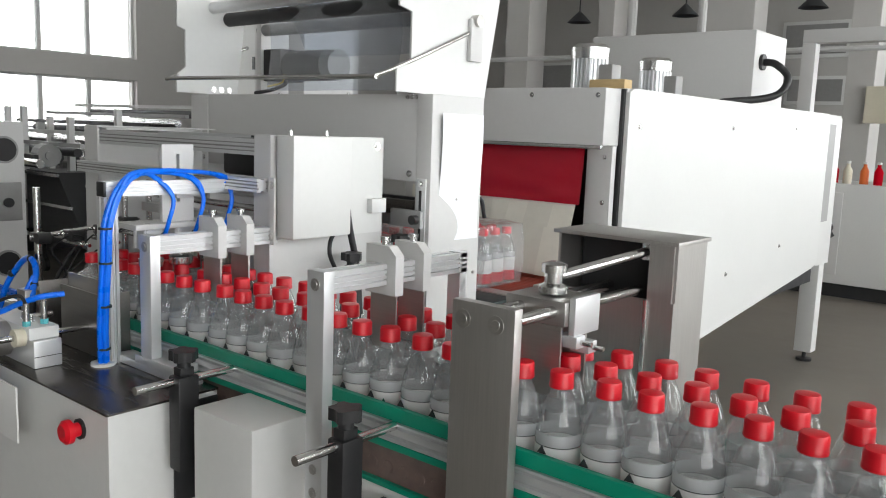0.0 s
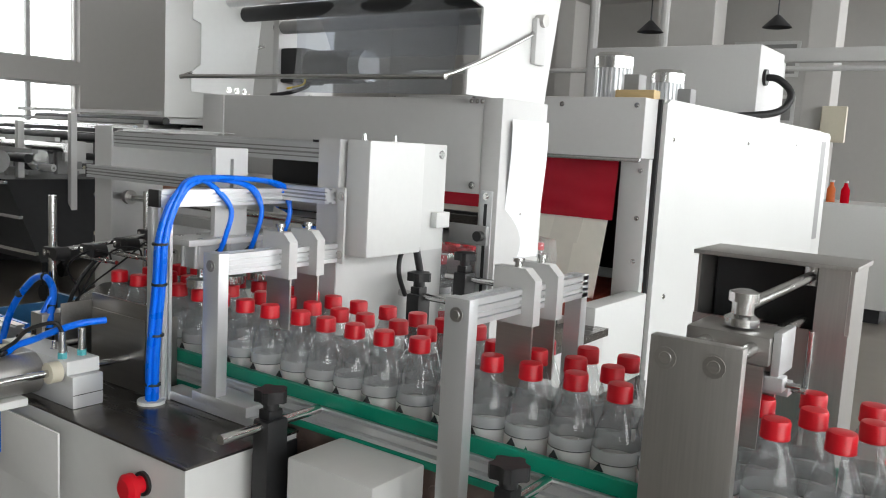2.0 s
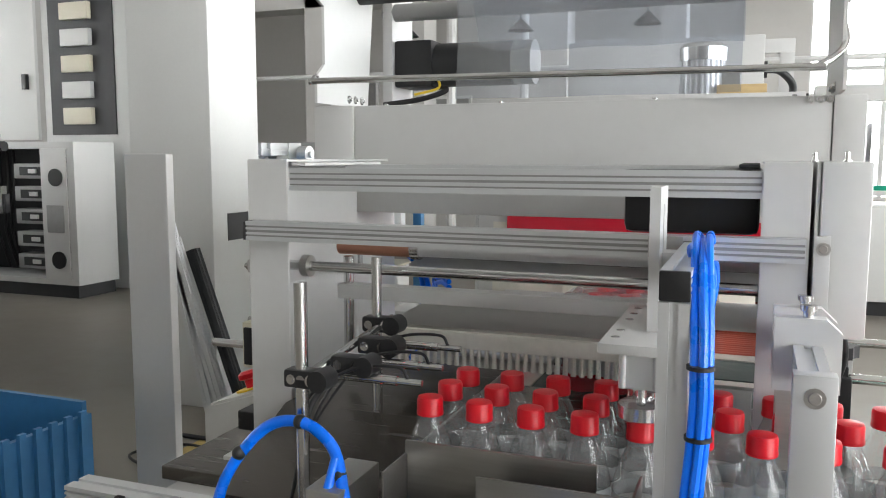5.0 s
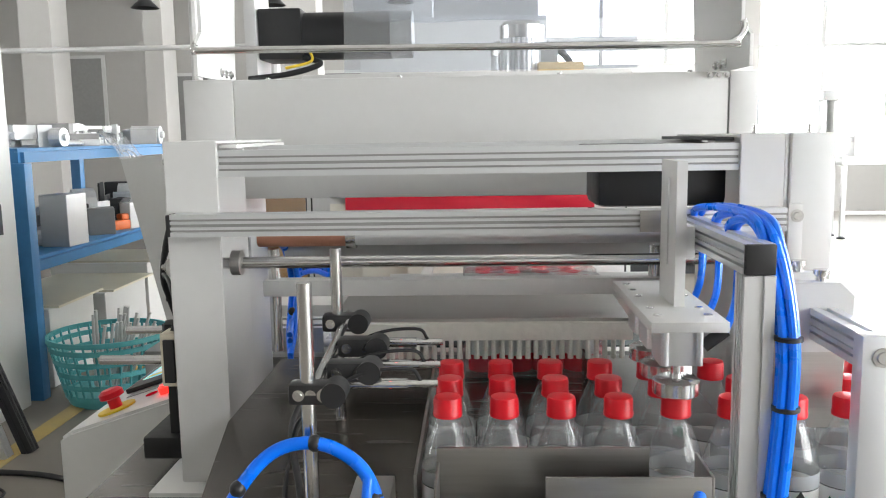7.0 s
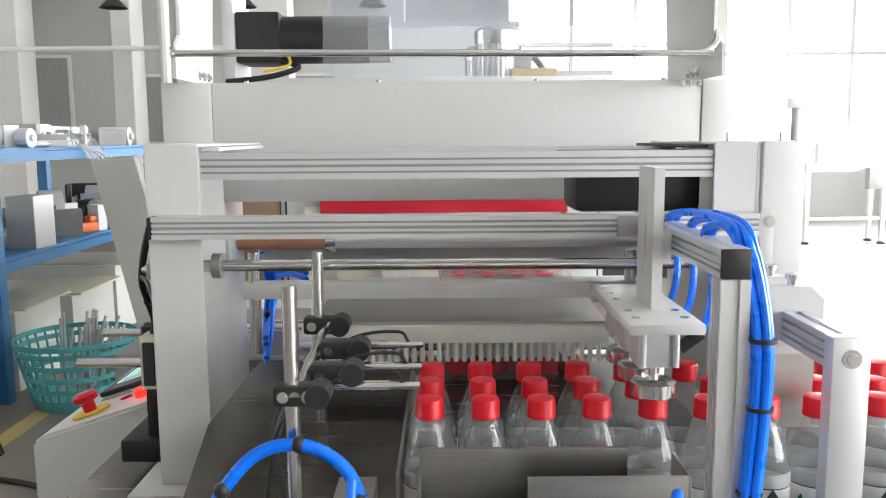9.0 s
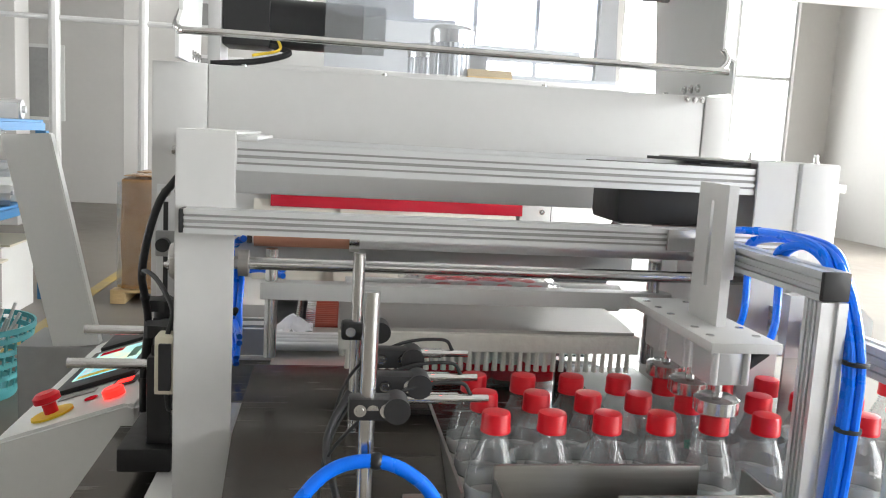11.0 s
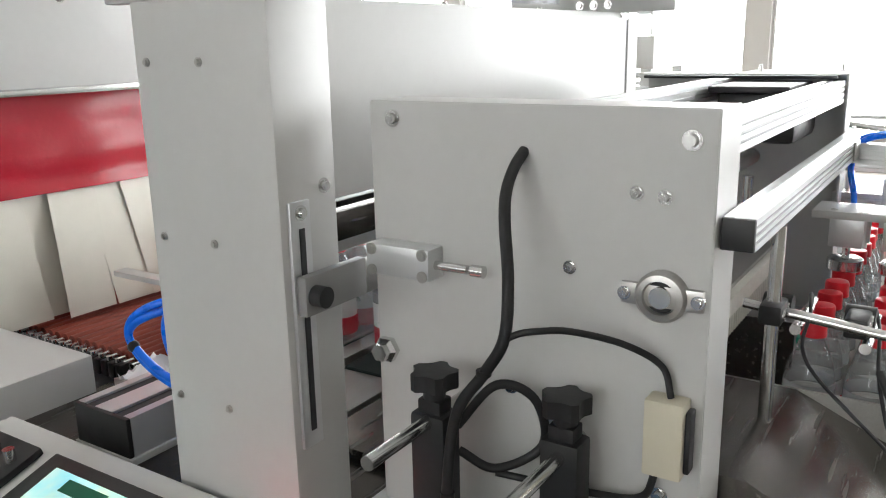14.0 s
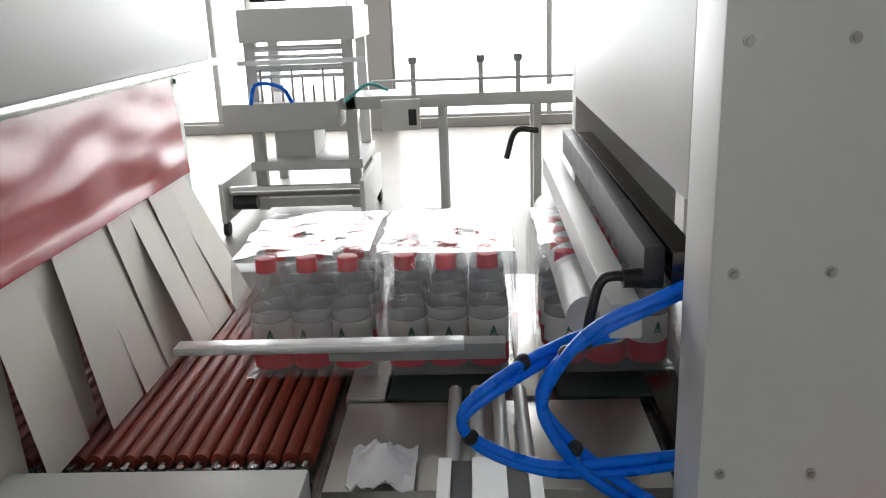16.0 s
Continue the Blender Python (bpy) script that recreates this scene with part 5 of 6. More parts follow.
ob.matrix_basis = pose(-2.36, 4.1, 0.712, 0, 0, 65)
bm = B()
bmesh.ops.create_grid(bm, x_segments=14, y_segments=14, size=0.5)
for v in bm.verts:
    u, w = v.co.x, v.co.y
    v.co = Vector((-2.28 + u * 0.25, 3.9 + w * 0.3 + 0.03 * noise.noise(Vector((u * 4, w * 4, 1))), 1.32 - max(0, u) * 0.3 + 0.05 * noise.noise(Vector((u * 6, w * 6, 0)))))
bmesh.ops.solidify(bm, geom=list(bm.faces), thickness=0.001)
solid("plastic_bag", bm, FILM, "crumpled clear plastic bag hanging off the shelf", "bag", smooth=True)
bas = thing("plastic_basket", "turquoise plastic basket full of white rods", "basket", (-1.90, 2.85, 0))
bm = B()
lathe(bm, [(0.20, 0.0), (0.205, 0.01), (0.215, 0.05)], seg=32)
part("basket_base", bm, TEAL, bas)
for z, r in ((0.05, 0.215), (0.11, 0.23), (0.17, 0.245), (0.23, 0.26), (0.29, 0.275), (0.33, 0.285)):
    part("ring", lathe(B(), [(r - 0.004, z - 0.012), (r + 0.006, z - 0.012), (r + 0.006, z + 0.012), (r - 0.004, z + 0.012), (r - 0.004, z - 0.012)], seg=32, caps=False), TEAL, bas)
for k in range(32):
    a = 2 * math.pi * k / 32
    part("rib", cyl(B(), (0.216 * math.cos(a), 0.216 * math.sin(a), 0.05), (0.284 * math.cos(a), 0.284 * math.sin(a), 0.33), 0.006, seg=6), TEAL, bas)
r = random.Random(9)
for k in range(26):
    a = r.uniform(0, 6.28)
    q = r.uniform(0, 0.12)
    part("rod", cyl(B(), (q * math.cos(a) * 0.8, q * math.sin(a) * 0.8, 0.06), (q * math.cos(a) + r.uniform(0.02, 0.14), q * math.sin(a) + r.uniform(-0.08, 0.08), r.uniform(0.36, 0.46)), 0.008, seg=8), PAINT, bas)
bm = B()
prism(bm, [(-1.50, 1.21), (-1.325, 1.225), (-1.15, 0.42), (-1.32, 0.40)], "y", 2.20, 2.25)
bmesh.ops.bevel(bm, geom=list(bm.edges), offset=0.004, segments=2, affect="EDGES")
solid("loose_panel", bm, PAINT, "white painted sheet panel leaning beside the machine", "panel")
solid("panel_rest", box(B(), -1.45, -1.10, 2.19, 2.5, 0.0, 0.41, 0.004), MID, "grey metal stand under the leaning panel", "stand")
solid("side_screen", box(B(), -1.92, -1.73, 1.33, 1.37, 0.0, 1.30, 0.004), PAINT_GREY, "grey sheet steel screen beside the line", "panel")
carton = thing("carton", "brown cardboard carton wrapped in clear film on a pallet", "carton")
bm = box(B(), -1.72, -0.86, 4.92, 5.6, 0.10, 0.88, 0.012)
bmesh.ops.subdivide_edges(bm, edges=list(bm.edges), cuts=5, use_grid_fill=True)
for v in bm.verts:
    v.co += noise.noise_vector(v.co * 5) * 0.012 * (v.co.z > 0.15)
part("body", bm, CARTON_M, carton)
for k, (x0, x1, y0, y1) in enumerate(((-1.70, -0.88, 4.925, 5.22), (-1.70, -0.88, 5.30, 5.595))):
    part("flap", box(B(), x0, x1, y0, y1, 0.897 + 0.006 * k, 0.903 + 0.006 * k, 0.002), CARTON_M, carton)
part("label", box(B(), -1.30, -1.16, 4.894, 4.900, 0.52, 0.60), PAPER, carton, "small white label")
part("film", box(B(), -1.745, -0.835, 4.886, 5.63, 0.13, 0.86, 0.02), FILM, carton, "clear stretch film")
pallet = thing("pallet", "pale wooden pallet under the carton", "pallet")
for x in (-1.78, -1.36, -0.93):
    part("bearer", box(B(), x, x + 0.1, 4.87, 5.67, 0, 0.08, 0.003), WOOD, pallet)
for y in (4.87, 5.07, 5.27, 5.47):
    part("plank", box(B(), -1.78, -0.82, y, y + 0.12, 0.08, 0.098, 0.002), WOOD, pallet)
for k, (x, y, l, a, mt) in enumerate(((-2.0, 2.05, 0.95, -18, ALU), (-1.93, 2.12, 0.9, -20, DARK), (-2.08, 2.05, 1.0, -14, ALU))):
    ob = solid("leaning_bar", bar(B(), "z", 0, l, 0, 0, 0.05, 0.05), mt, "metal profile bar leaning against the white cabinet", "metal bar", "leaning bars")
    ob.matrix_basis = pose(x, y, 0.0, 0, a, 0)
bm = B()
tube(bm, [(-2.3, 1.9, 0.01), (-1.7, 1.85, 0.01), (-1.3, 1.55, 0.01), (-0.9, 1.1, 0.01), (-0.75, 0.9, 0.01)], 0.011)
tube(bm, [(-2.2, 1.7, 0.01), (-1.9, 1.55, 0.01), (-1.8, 1.7, 0.01), (-2.05, 1.8, 0.01), (-2.2, 1.6, 0.01), (-1.85, 1.45, 0.01)], 0.006)
solid("floor_cable", bm, RUBBER, "black cables lying loose on the floor", "cable", smooth=True)

# ---- west machinery seen behind the line ----
mach = thing("film_machine", "large grey film making machine with many rollers", "machine")
part("frame_side", box(B(), -4.25, -3.8, 0.45, 1.25, 0, 1.26, 0.01), PAINT_GREY, mach)
for z in (0.34, 1.08):
    fan = part("fan_grille", cyl(B(), (-3.8, 1.12, z), (-3.785, 1.12, z), 0.075), BLACK, mach)
    part("fan_ring", lathe(B(), [(0.075, 0.0), (0.088, 0.0), (0.088, 0.012), (0.075, 0.012)], caps=False), MID, fan).matrix_basis = pose(-3.8, 1.12, z, 0, 90, 0)
hatch = part("fan_hatch", box(B(), -3.8, -3.786, 0.85, 1.22, 0.62, 0.87, 0.004), MID, mach)
part("hatch_lock", cyl(B(), (-3.786, 1.13, 0.74), (-3.76, 1.13, 0.74), 0.03), DARK, hatch)
for k in range(7):
    z = 0.90 + 0.085 * k
    part("rail", box(B(), -6.9, -4.6 + 0.12 * (k % 3), 1.3 + 0.3 * k, 1.34 + 0.3 * k, z, z + 0.03), (PAINT_GREY, DARK, MID)[k % 3], mach)
    part("roller", cyl(B(), (-6.8, 1.45 + 0.3 * k, z - 0.05), (-4.7, 1.45 + 0.3 * k, z - 0.05), 0.035), CHROME if k % 2 else DARK, mach)
for k in range(6):
    x = -6.6 + 0.4 * k
    part("upright", box(B(), x, x + 0.05, 1.9 + 0.2 * (k % 3), 1.95 + 0.2 * (k % 3), 0.3, 1.30 + 0.08 * (k % 2), 0.004), PAINT_GREY, mach)
part("perforated_bar", box(B(), -6.9, -4.5, 1.20, 1.24, 1.02, 1.08, 0.004), PAINT_GREY, mach)
for k in range(24):
    part("tooth", cyl(B(), (-6.85 + 0.098 * k, 1.195, 1.05), (-6.85 + 0.098 * k, 1.2, 1.05), 0.016, seg=10), BLACK, mach)
part("body", box(B(), -7.4, -5.7, 1.5, 3.6, 0.1, 0.82, 0.01), DARK, mach)
part("back_panel", box(B(), -7.6, -5.9, 3.62, 3.7, 0.1, 1.22, 0.01), DARK, mach)
rm = random.Random(21)
for k in range(46):
    x, y, z = rm.uniform(-7.3, -5.8), rm.uniform(1.35, 3.5), rm.uniform(0.84, 1.2)
    if k % 2:
        part("roller", cyl(B(), (x - 0.3, y, z), (x + 0.35, y, z), rm.uniform(0.012, 0.035), seg=12), (CHROME, DARK, MID)[k % 3], mach)
    else:
        part("bracket", box(B(), x, x + 0.05, y, y + rm.uniform(0.05, 0.3), z - 0.2, z + rm.uniform(0.0, 0.12), 0.003), (PAINT_GREY, DARK, MID, BLACK)[k % 4], mach)
part("tray", box(B(), -6.9, -4.4, 1.25, 1.5, 0.86, 0.89), MID, mach)
clutter(7, 30, -6.8, -4.6, 1.3, 3.4, 0.9, 0.22, "machine_fitting", "small metal fitting among the rollers of the far machine", (MID, DARK, PAINT_GREY, CHROME, CREAM))
boom = thing("control_boom", "white control screen hanging on a grey swing arm", "control panel")
part("arm", tube(B(), [(-7.3, 0.9, 2.02), (-6.6, 1.3, 2.05), (-6.3, 1.5, 2.03), (-6.25, 1.53, 1.9)], 0.06), PAINT_GREY, boom)
part("screen_case", box(B(), -6.5, -6.05, 1.45, 1.6, 1.45, 1.9, 0.02), PAINT, boom)
part("column", box(B(), -7.4, -7.2, 0.8, 1.0, 0, 2.08), PAINT_GREY, boom)
ecab = thing("electrical_cabinet", "grey electrical cabinet with its front open", "cabinet")
bm = B()
box(bm, -7.0, -6.92, 4.6, 5.1, 0.12, 1.42)
box(bm, -5.50, -5.42, 4.6, 5.1, 0.12, 1.42)
box(bm, -6.92, -5.50, 4.6, 5.05, 1.36, 1.42)
box(bm, -6.92, -5.50, 4.6, 5.05, 0.12, 0.17)
part("case", bm, PAINT_GREY, ecab)
part("back_plate", box(B(), -6.92, -5.50, 5.05, 5.1, 0.12, 1.42), DARK, ecab)
part("plinth", box(B(), -6.95, -5.45, 4.62, 5.08, 0, 0.12), DARK, ecab)
fan_panel = part("fan_panel", box(B(), -5.80, -5.501, 4.585, 4.599, 0.17, 1.36, 0.004), PAINT_GREY, ecab)
for z in (0.35, 1.10):
    part("fan_grille", cyl(B(), (-5.62, 4.584, z), (-5.62, 4.57, z), 0.08), BLACK, fan_panel)
part("hatch", box(B(), -5.74, -5.54, 4.575, 4.584, 0.60, 0.85, 0.003), MID, fan_panel)
for k in range(5):
    tray = part("module", box(B(), -6.36, -5.86, 4.80, 4.98, 0.22 + 0.215 * k, 0.36 + 0.215 * k, 0.005), MID, ecab)
    part("module_face", box(B(), -6.28, -5.96, 4.79, 4.799, 0.25 + 0.215 * k, 0.33 + 0.215 * k), (DARK, BLACK)[k % 2], tray)
    part("module_switch", box(B(), -6.16, -6.06, 4.775, 4.7895, 0.27 + 0.215 * k, 0.31 + 0.215 * k, 0.003), PAINT_GREY, tray)
for x in (-6.7, -6.6, -6.52):
    part("wire", tube(B(), [(x, 4.95, 1.35), (x + 0.05, 4.9, 1.0), (x - 0.04, 4.92, 0.6), (x + 0.06, 4.95, 0.2)], 0.014), RUBBER, ecab)
tcab = thing("tall_cabinet", "tall white switch cabinet with an open door", "cabinet")
part("case", box(B(), -2.75, -2.25, 2.30, 2.72, 0, 2.6, 0.01), PAINT, tcab)
part("warning_plate", box(B(), -2.2495, -2.246, 2.42, 2.60, 0.86, 1.0), BLACK, tcab)
scab = thing("switch_cabinet", "tall white switch cabinet with an open bay of modules", "cabinet")
part("case", box(B(), -6.4, -5.3, 5.25, 5.7, 0, 3.0, 0.01), PAINT, scab)
# dark plate on the solid case, painted for the open bay's shaded depth
part("bay_shade", box(B(), -6.3, -5.5, 5.235, 5.249, 1.5, 2.9), DARK, scab)
for k in range(5):
    part("module", box(B(), -6.1, -5.75, 5.18, 5.234, 1.6 + 0.25 * k, 1.76 + 0.25 * k, 0.004), PAINT_GREY if k % 2 else CREAM, scab)
part("door", box(B(), -7.45, -6.45, 5.2, 5.24, 1.45, 3.0, 0.006), PAINT, scab)
part("handle", box(B(), -6.60, -6.54, 5.16, 5.20, 1.95, 2.1, 0.003), BLACK, scab)
part("conduit", cyl(B(), (-5.22, 5.22, 0.0), (-5.22, 5.22, 3.0), 0.035), GREEN, scab)
cart_w = thing("wheeled_hopper", "black wheeled hopper with sloping sides", "cart")
bm = B()
prism(bm, [(-5.3, 0.30), (-4.25, 0.30), (-4.75, 0.86), (-5.3, 0.86)], "y", 1.9, 2.7)
part("hopper", bm, DARK, cart_w)
for z in (0.36, 0.6, 0.84):
    part("edge_bar", box(B(), -5.3, -4.23 - 0.9 * (z - 0.3), 1.87, 1.899, z - 0.012, z + 0.012), CHROME, cart_w)
for x in (-5.2, -4.35):
    for y in (1.98, 2.6):
        part("caster", cyl(cyl(B(), (x, y - 0.02, 0.06), (x, y + 0.02, 0.06), 0.06), (x, y, 0.06), (x, y, 0.30), 0.02), BLACK, cart_w)
crate = thing("blue_crate", "blue slatted plastic crate standing behind the cabinet", "crate")
bm = B()
for x in (-2.35, -1.78):
    box(bm, x, x + 0.02, 0.5, 0.95, 0.0, 0.44)
for y in (0.5, 0.93):
    box(bm, -2.33, -1.78, y, y + 0.02, 0.0, 0.48)
box(bm, -2.33, -1.78, 0.52, 0.93, 0.0, 0.02)
part("body", bm, BLUE_STEEL, crate)
for k in range(9):
    part("rib", box(B(), -2.31 + 0.062 * k, -2.285 + 0.062 * k, 0.485, 0.4995, 0.03, 0.46), BLUE_STEEL, crate)
part("rim", box(B(), -2.36, -1.75, 0.484, 0.4995, 0.461, 0.49), BLUE, crate)
for k in range(7):
    part("rib", box(B(), -1.7599, -1.745, 0.53 + 0.06 * k, 0.555 + 0.06 * k, 0.03, 0.46), BLUE_STEEL, crate)

# ---- east machine and conveyor in the bright bay ----
em = thing("second_wrapper", "grey frame of a second wrapping machine in daylight", "packaging machine")
EX, EY0, EY1 = 3.9, 1.58, 2.26
for x in (EX, EX + 0.62):
    for y in (EY0, EY1 - 0.07):
        part("leg", box(B(), x, x + 0.07, y, y + 0.07, 0.10, 1.16, 0.004), PAINT_GREY, em)
body = part("top_box", box(B(), EX - 0.02, EX + 0.72, EY0 - 0.02, EY1 + 0.02, 1.161, 1.36, 0.006), PAINT, em)
part("roll_plate", box(B(), EX + 0.05, EX + 0.5, EY1 - 0.03, EY1 - 0.02, 1.361, 1.80, 0.003), PAINT, em)
part("roll_plate", box(B(), EX + 0.05, EX + 0.5, EY0 + 0.02, EY0 + 0.03, 1.361, 1.80, 0.003), PAINT, em)
part("roller", cyl(B(), (EX + 0.1, EY0 + 0.03, 1.52), (EX + 0.1, EY1 - 0.03, 1.52), 0.03), ALU, em)
part("roller", cyl(B(), (EX + 0.2, EY0 + 0.03, 1.70), (EX + 0.2, EY1 - 0.03, 1.70), 0.06), PAINT, em)
part("motor", box(B(), EX + 0.02, EX + 0.14, EY1 - 0.28, EY1 - 0.06, 1.40, 1.48, 0.01), BLACK, em)
for z, r in ((1.12, 0.018), (1.07, 0.012), (1.0, 0.02), (0.95, 0.012)):
    part("roller", cyl(B(), (EX + 0.02, EY0 + 0.05, z), (EX + 0.02, EY1 - 0.05, z), r), ALU, em)
part("crossbar", bar(B(), "y", EY0 - 0.08, EY1 + 0.04, EX - 0.02, 1.04), ALU, em, smooth=False)
for k in range(9):
    part("upright", cyl(B(), (EX - 0.03, EY0 + 0.06 + 0.065 * k, 0.80), (EX - 0.03, EY0 + 0.06 + 0.065 * k, 0.90 + 0.05 * (k % 3)), 0.008, seg=8), STEEL, em)
part("table", box(B(), EX - 0.12, EX + 0.75, EY0 + 0.10, EY1 + 0.14, 0.63, 0.80, 0.006), PAINT_GREY, em)
part("hose", tube(B(), [(EX - 0.14, EY1 - 0.05, 0.80), (EX - 0.16, EY1 - 0.10, 0.92), (EX - 0.16, EY1 - 0.25, 0.90), (EX - 0.1, EY1 - 0.3, 0.80)], 0.012), BLUE, em)
part("hose", tube(B(), [(EX - 0.13, EY0 + 0.05, 0.80), (EX - 0.15, EY0 - 0.1, 0.90), (EX - 0.13, EY0 - 0.22, 0.86)], 0.01), TEAL, em)
for z in (0.36, 0.12):
    part("lower_frame", box(B(), EX - 0.02, EX + 0.69, EY0 - 0.02, EY1 + 0.02, z, z + 0.06, 0.004), PAINT_GREY, em)
part("control_box", box(B(), EX + 0.1, EX + 0.5, EY0 + 0.30, EY1 - 0.12, 0.42, 0.62, 0.005), PAINT, em)
part("lower_roller", cyl(B(), (EX - 0.2, EY0 - 0.02, 0.27), (EX - 0.2, EY1 + 0.12, 0.27), 0.035), CHROME, em)
part("film_core", cyl(B(), (EX - 0.2, EY1 - 0.05, 0.20), (EX - 0.2, EY1 + 0.10, 0.20), 0.045), DARK, em)
for y in (EY0 - 0.06, EY1 + 0.13):
    part("foot_plate", box(B(), EX - 0.30, EX + 0.65, y, y + 0.03, 0.09, 0.34, 0.004), PAINT, em)
    for x in (EX - 0.25, EX + 0.58):
        part("caster", cyl(B(), (x, y, 0.045), (x, y + 0.03, 0.045), 0.045), BLACK, em)
ec = thing("outfeed_conveyor", "long grey outfeed conveyor on thin legs", "conveyor")
part("bed", box(B(), EX, EX + 0.40, -1.3, EY0 + 0.09, 0.73, 0.81, 0.004), PAINT_GREY, ec)
for y in (-1.1, 0.42, 1.02):
    for x in (EX + 0.02, EX + 0.33):
        part("leg", box(B(), x, x + 0.05, y, y + 0.05, 0, 0.73), PAINT_GREY, ec)
part("junction_box", box(B(), EX - 0.06, EX - 0.001, 1.18, 1.42, 0.60, 0.79, 0.004), PAINT, ec)
part("box_window", box(B(), EX - 0.063, EX - 0.0605, 1.20, 1.25, 0.63, 0.73), DARK, ec)
for y in (0.55, 0.78, 1.2):
    part("guide_post", box(B(), EX, EX + 0.03, y, y + 0.03, 0.811, 1.03), PAINT_GREY, ec)
    part("post_clamp", box(B(), EX - 0.02, EX + 0.05, y - 0.01, y + 0.04, 1.0, 1.04, 0.004), MID, ec)
part("guide_rail", cyl(B(), (EX, -1.3, 0.90), (EX, EY0 - 0.1, 0.90), 0.01), ALU, ec)
rbox = thing("red_carton", "dark red carton with a pale flap on the floor", "carton")
part("carton_body", box(B(), 6.2, 6.5, 3.92, 4.3, 0.0, 0.2, 0.006), RED_CURTAIN, rbox)
part("carton_flap", box(B(), 6.19, 6.51, 3.84, 3.919, 0.14, 0.21, 0.004), CREAM, rbox)
solid("blue_tub", lathe(B(), [(0.09, 0.0), (0.10, 0.11), (0.105, 0.11), (0.105, 0.125), (0.09, 0.125)], (4.85, 3.55, 0.0)), BLUE, "small blue plastic tub on the bright floor", "tub", smooth=True)

# ---- north end: columns, benches and pipes ----
for k, (x, y, w) in enumerate(((-2.31, 9.2, 0.36), (-0.71, 9.2, 0.15), (-5.4, 9.2, 0.2), (-3.95, 9.2, 0.12))):
    solid("column_%d" % (k + 1), box(B(), x - w, x + w, y - 0.22, y + 0.22, 0, H, 0.01), WALL_M, "square white painted concrete column", "column", "columns", "structure")
solid("trim_beam", box(B(), X0, X1, 8.98, 9.42, 3.3, 3.8), WALL_M, "white concrete beam crossing the hall", "beam", kind="structure")
bm = B()
tube(bm, [(-6, 8.3, 2.3), (2.5, 8.3, 2.3)], 0.03, smooth=False)
tube(bm, [(-2.3, 8.3, 0.0), (-2.3, 8.3, 3.3)], 0.05, smooth=False)
tube(bm, [(-3.2, 8.3, 0.0), (-3.2, 8.3, 3.3)], 0.06, smooth=False)
solid("wall_pipes", bm, PAINT_GREY, "grey service pipes fixed along the columns", "pipe", kind="structure")
for k in range(3):
    lamp = thing("hanging_lamp", "small dark shaded lamp hanging from the ceiling", "lamp", (-3.4 + 1.3 * k, 7.4, 2.6), "hanging lamps")
    part("shade", lathe(B(), [(0.02, 0.12), (0.04, 0.10), (0.14, 0.0)], caps=False), DARK, lamp)
    part("cord", cyl(B(), (0, 0, 0.12), (0, 0, 3.8), 0.008, seg=6), DARK, lamp)
for x0, x1, z0, z1 in ((-2.6, -1.63, 2.57, 3.1), (-2.5, -1.63, 1.88, 2.3), (-7.0, -5.9, 1.4, 2.6), (-4.9, -4.2, 1.2, 2.3)):
    wb = thing("notice_board", "grey-blue board with a pale frame on the far wall", "board", group="notice boards")
    part("frame", box(B(), x0, x1, Y1 - 0.04, Y1 - 0.001, z0, z1, 0.004), PAINT, wb)
    part("face", box(B(), x0 + 0.05, x1 - 0.05, Y1 - 0.05, Y1 - 0.0405, z0 + 0.05, z1 - 0.05), MID, wb)
solid("switch_box", box(B(), -0.62, -0.36, 8.9, 8.979, 1.55, 1.95, 0.008), CREAM, "cream electrical box fixed to a column", "switch box")
nb = thing("machine_bench", "white enclosed machine bench with bottles on top", "machine bench")
part("body", box(B(), -0.7, 0.55, 6.4, 7.2, 0.12, 0.98, 0.01), PAINT, nb)
part("plinth", box(B(), -0.65, 0.5, 6.45, 7.15, 0, 0.12), DARK, nb)
part("door", box(B(), -0.6, -0.1, 6.385, 6.399, 0.2, 0.9, 0.004), PAINT_GREY, nb)
part("valve", cyl(cyl(B(), (-0.2, 6.36, 0.60), (-0.2, 6.39, 0.60), 0.05), (-0.25, 6.35, 0.66), (-0.15, 6.35, 0.52), 0.03), DARK, nb)
for x in (-0.62, 0.48):
    part("upright", box(B(), x - 0.06, x + 0.06, 6.8, 6.92, 0.98, 2.2, 0.005), PAINT_GREY, nb)
part("top_beam", box(B(), -0.68, 0.54, 6.8, 6.92, 2.2, 2.32, 0.005), PAINT_GREY, nb)
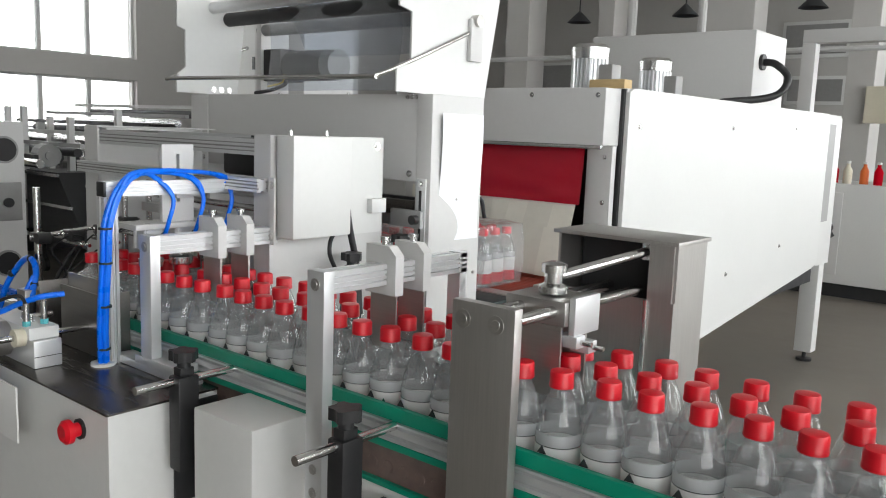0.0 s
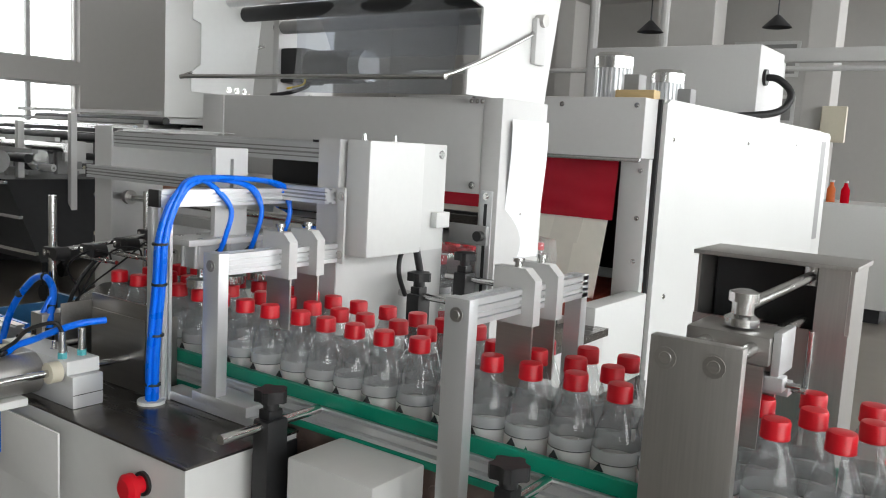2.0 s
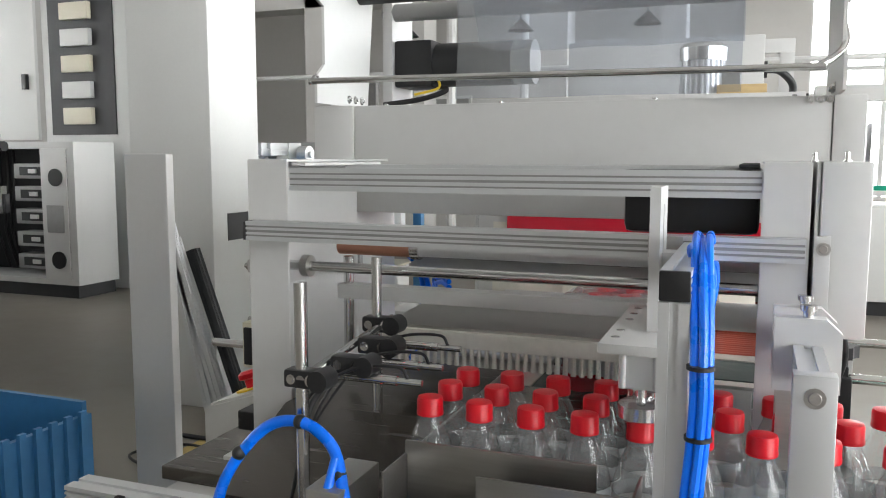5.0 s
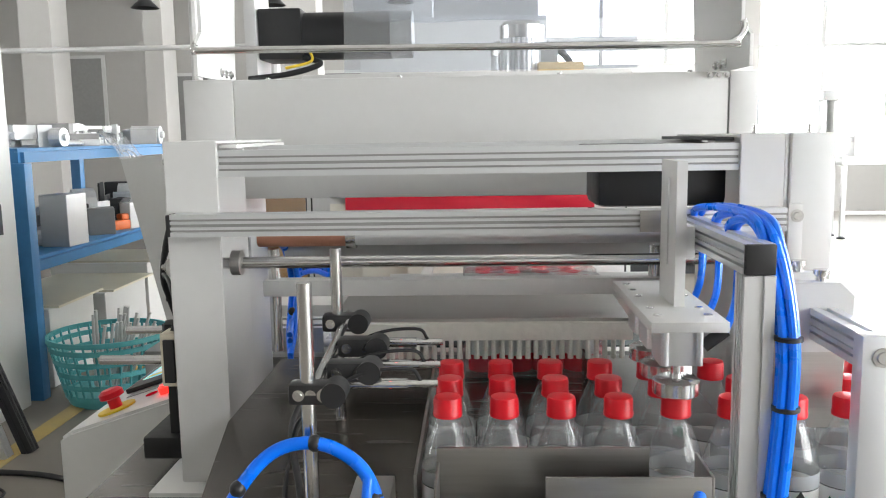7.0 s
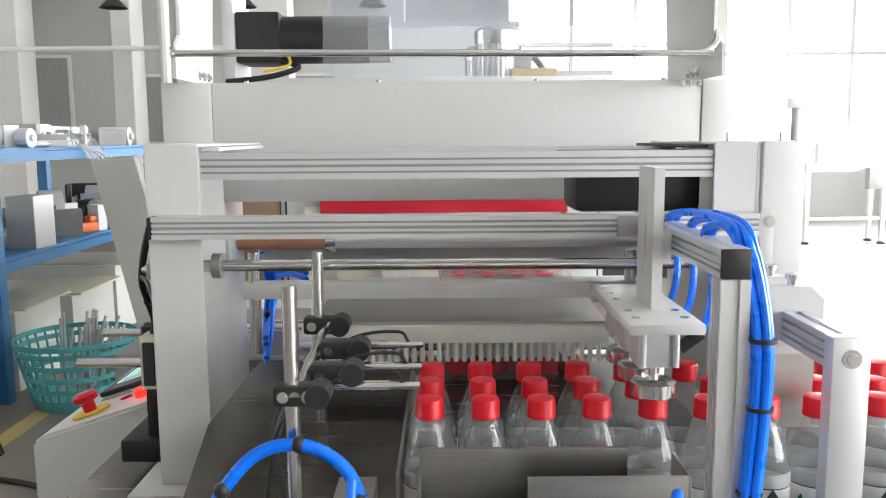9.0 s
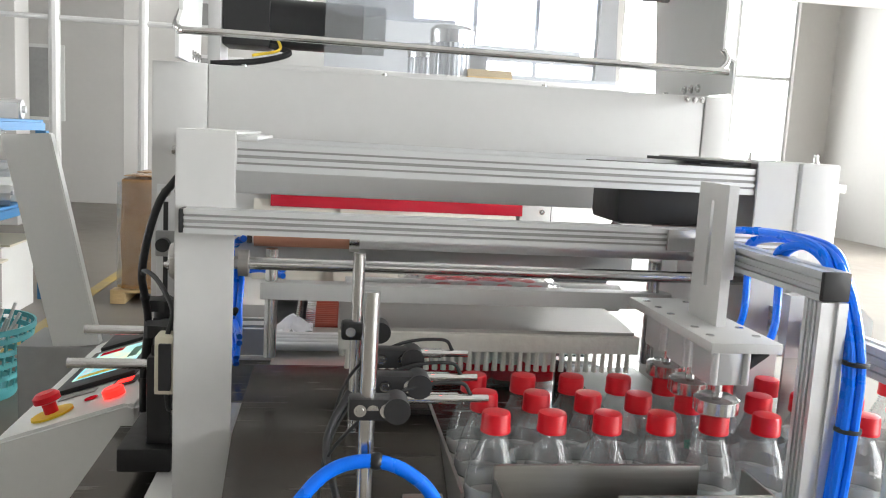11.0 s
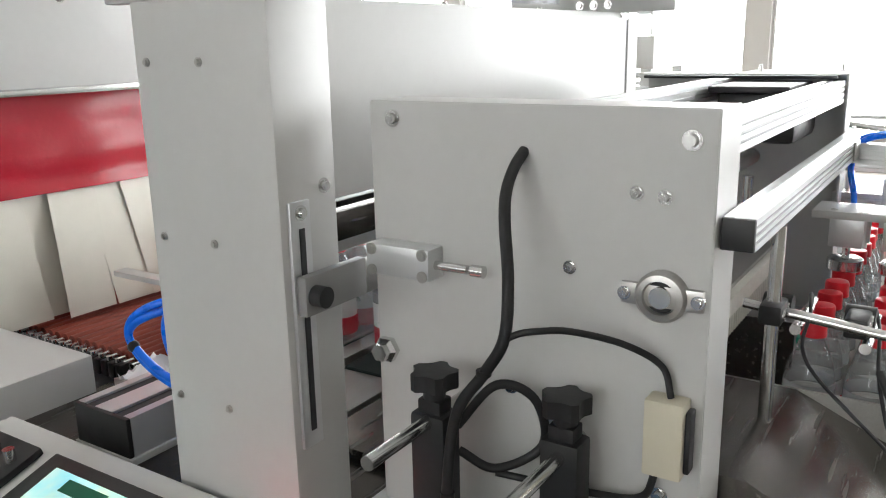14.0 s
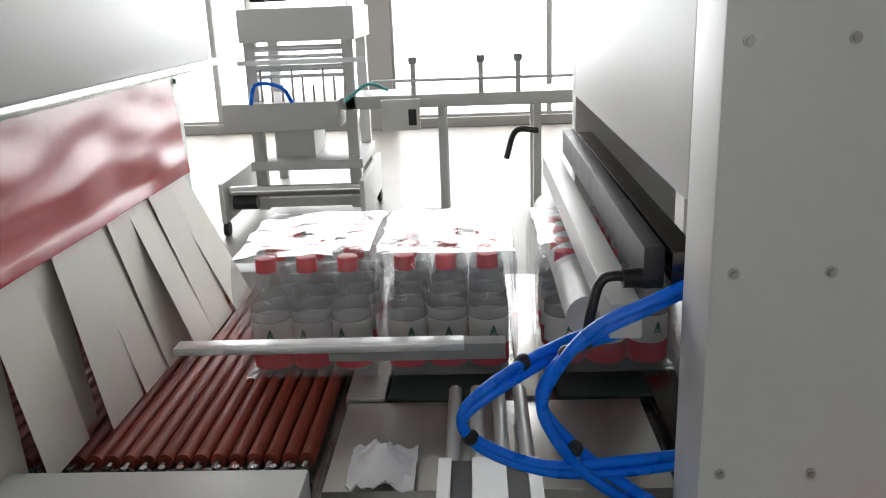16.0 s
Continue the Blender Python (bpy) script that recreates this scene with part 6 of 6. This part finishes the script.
for k in range(5):
    bt = thing("small_bottle", "small brown and red bottle standing on the bench", "bottle", (-0.35 + 0.12 * k, 6.5 + 0.05 * (k % 2), 0.98), "small bottles")
    part("body", lathe(B(), [(0.035, 0), (0.035, 0.11), (0.015, 0.15), (0.015, 0.17)]), (ORANGE, LABEL_R, CREAM)[k % 3], bt)
    part("cap", lathe(B(), [(0.018, 0.17), (0.018, 0.19)]), PAINT, bt)
nb2 = thing("machine_bench", "white enclosed machine bench with an open frame", "machine bench")
part("body", box(B(), 0.75, 2.4, 6.3, 7.1, 0.12, 0.9, 0.01), PAINT, nb2)
part("plinth", box(B(), 0.8, 2.35, 6.35, 7.05, 0, 0.12), DARK, nb2)
for x in (0.85, 2.2):
    part("upright", box(B(), x - 0.08, x + 0.08, 6.5, 6.66, 0.9, 1.75, 0.005), PAINT_GREY, nb2)
part("top_beam", box(B(), 0.7, 2.4, 6.45, 6.7, 1.75, 1.88, 0.005), PAINT_GREY, nb2)
part("green_belt", box(B(), 0.95, 2.1, 6.45, 6.6, 1.02, 1.06), GREEN, nb2)
part("shelf", box(B(), 0.9, 2.15, 6.40, 6.8, 0.98, 1.019), PAINT_GREY, nb2)
wt = thing("packing_table", "grey packing table with a machine head in bright daylight", "table")
part("tabletop", box(B(), 4.15, 6.2, 8.6, 9.0, 0.86, 0.96, 0.006), PAINT_GREY, wt)
for x in (4.2, 5.1, 6.1):
    for y in (8.62, 8.92):
        leg = part("leg", box(B(), x - 0.025, x + 0.025, y, y + 0.05, 0.03, 0.86, 0.003), PAINT_GREY, wt)
        part("foot", lathe(B(), [(0.05, 0.0), (0.05, 0.015), (0.012, 0.03)], (x, y + 0.025, 0)), DARK, leg)
part("stretcher", box(B(), 4.2, 6.1, 8.64, 8.67, 0.28, 0.32, 0.003), PAINT_GREY, wt)
part("drive_box", box(B(), 4.85, 5.1, 8.5, 8.598, 0.66, 0.90, 0.006), MID, wt)
part("machine_head", box(B(), 4.3, 4.68, 8.65, 8.9, 0.961, 1.40, 0.008), PAINT_GREY, wt)
part("nozzle", cyl(B(), (4.05, 8.7, 1.15), (4.05, 8.7, 1.6), 0.06), MID, wt)
part("nozzle_cap", box(B(), 3.92, 4.12, 8.6, 8.8, 1.6, 1.72, 0.01), MID, wt)
part("nozzle_arm", box(B(), 4.05, 4.3, 8.68, 8.72, 1.12, 1.18, 0.004), PAINT_GREY, wt)
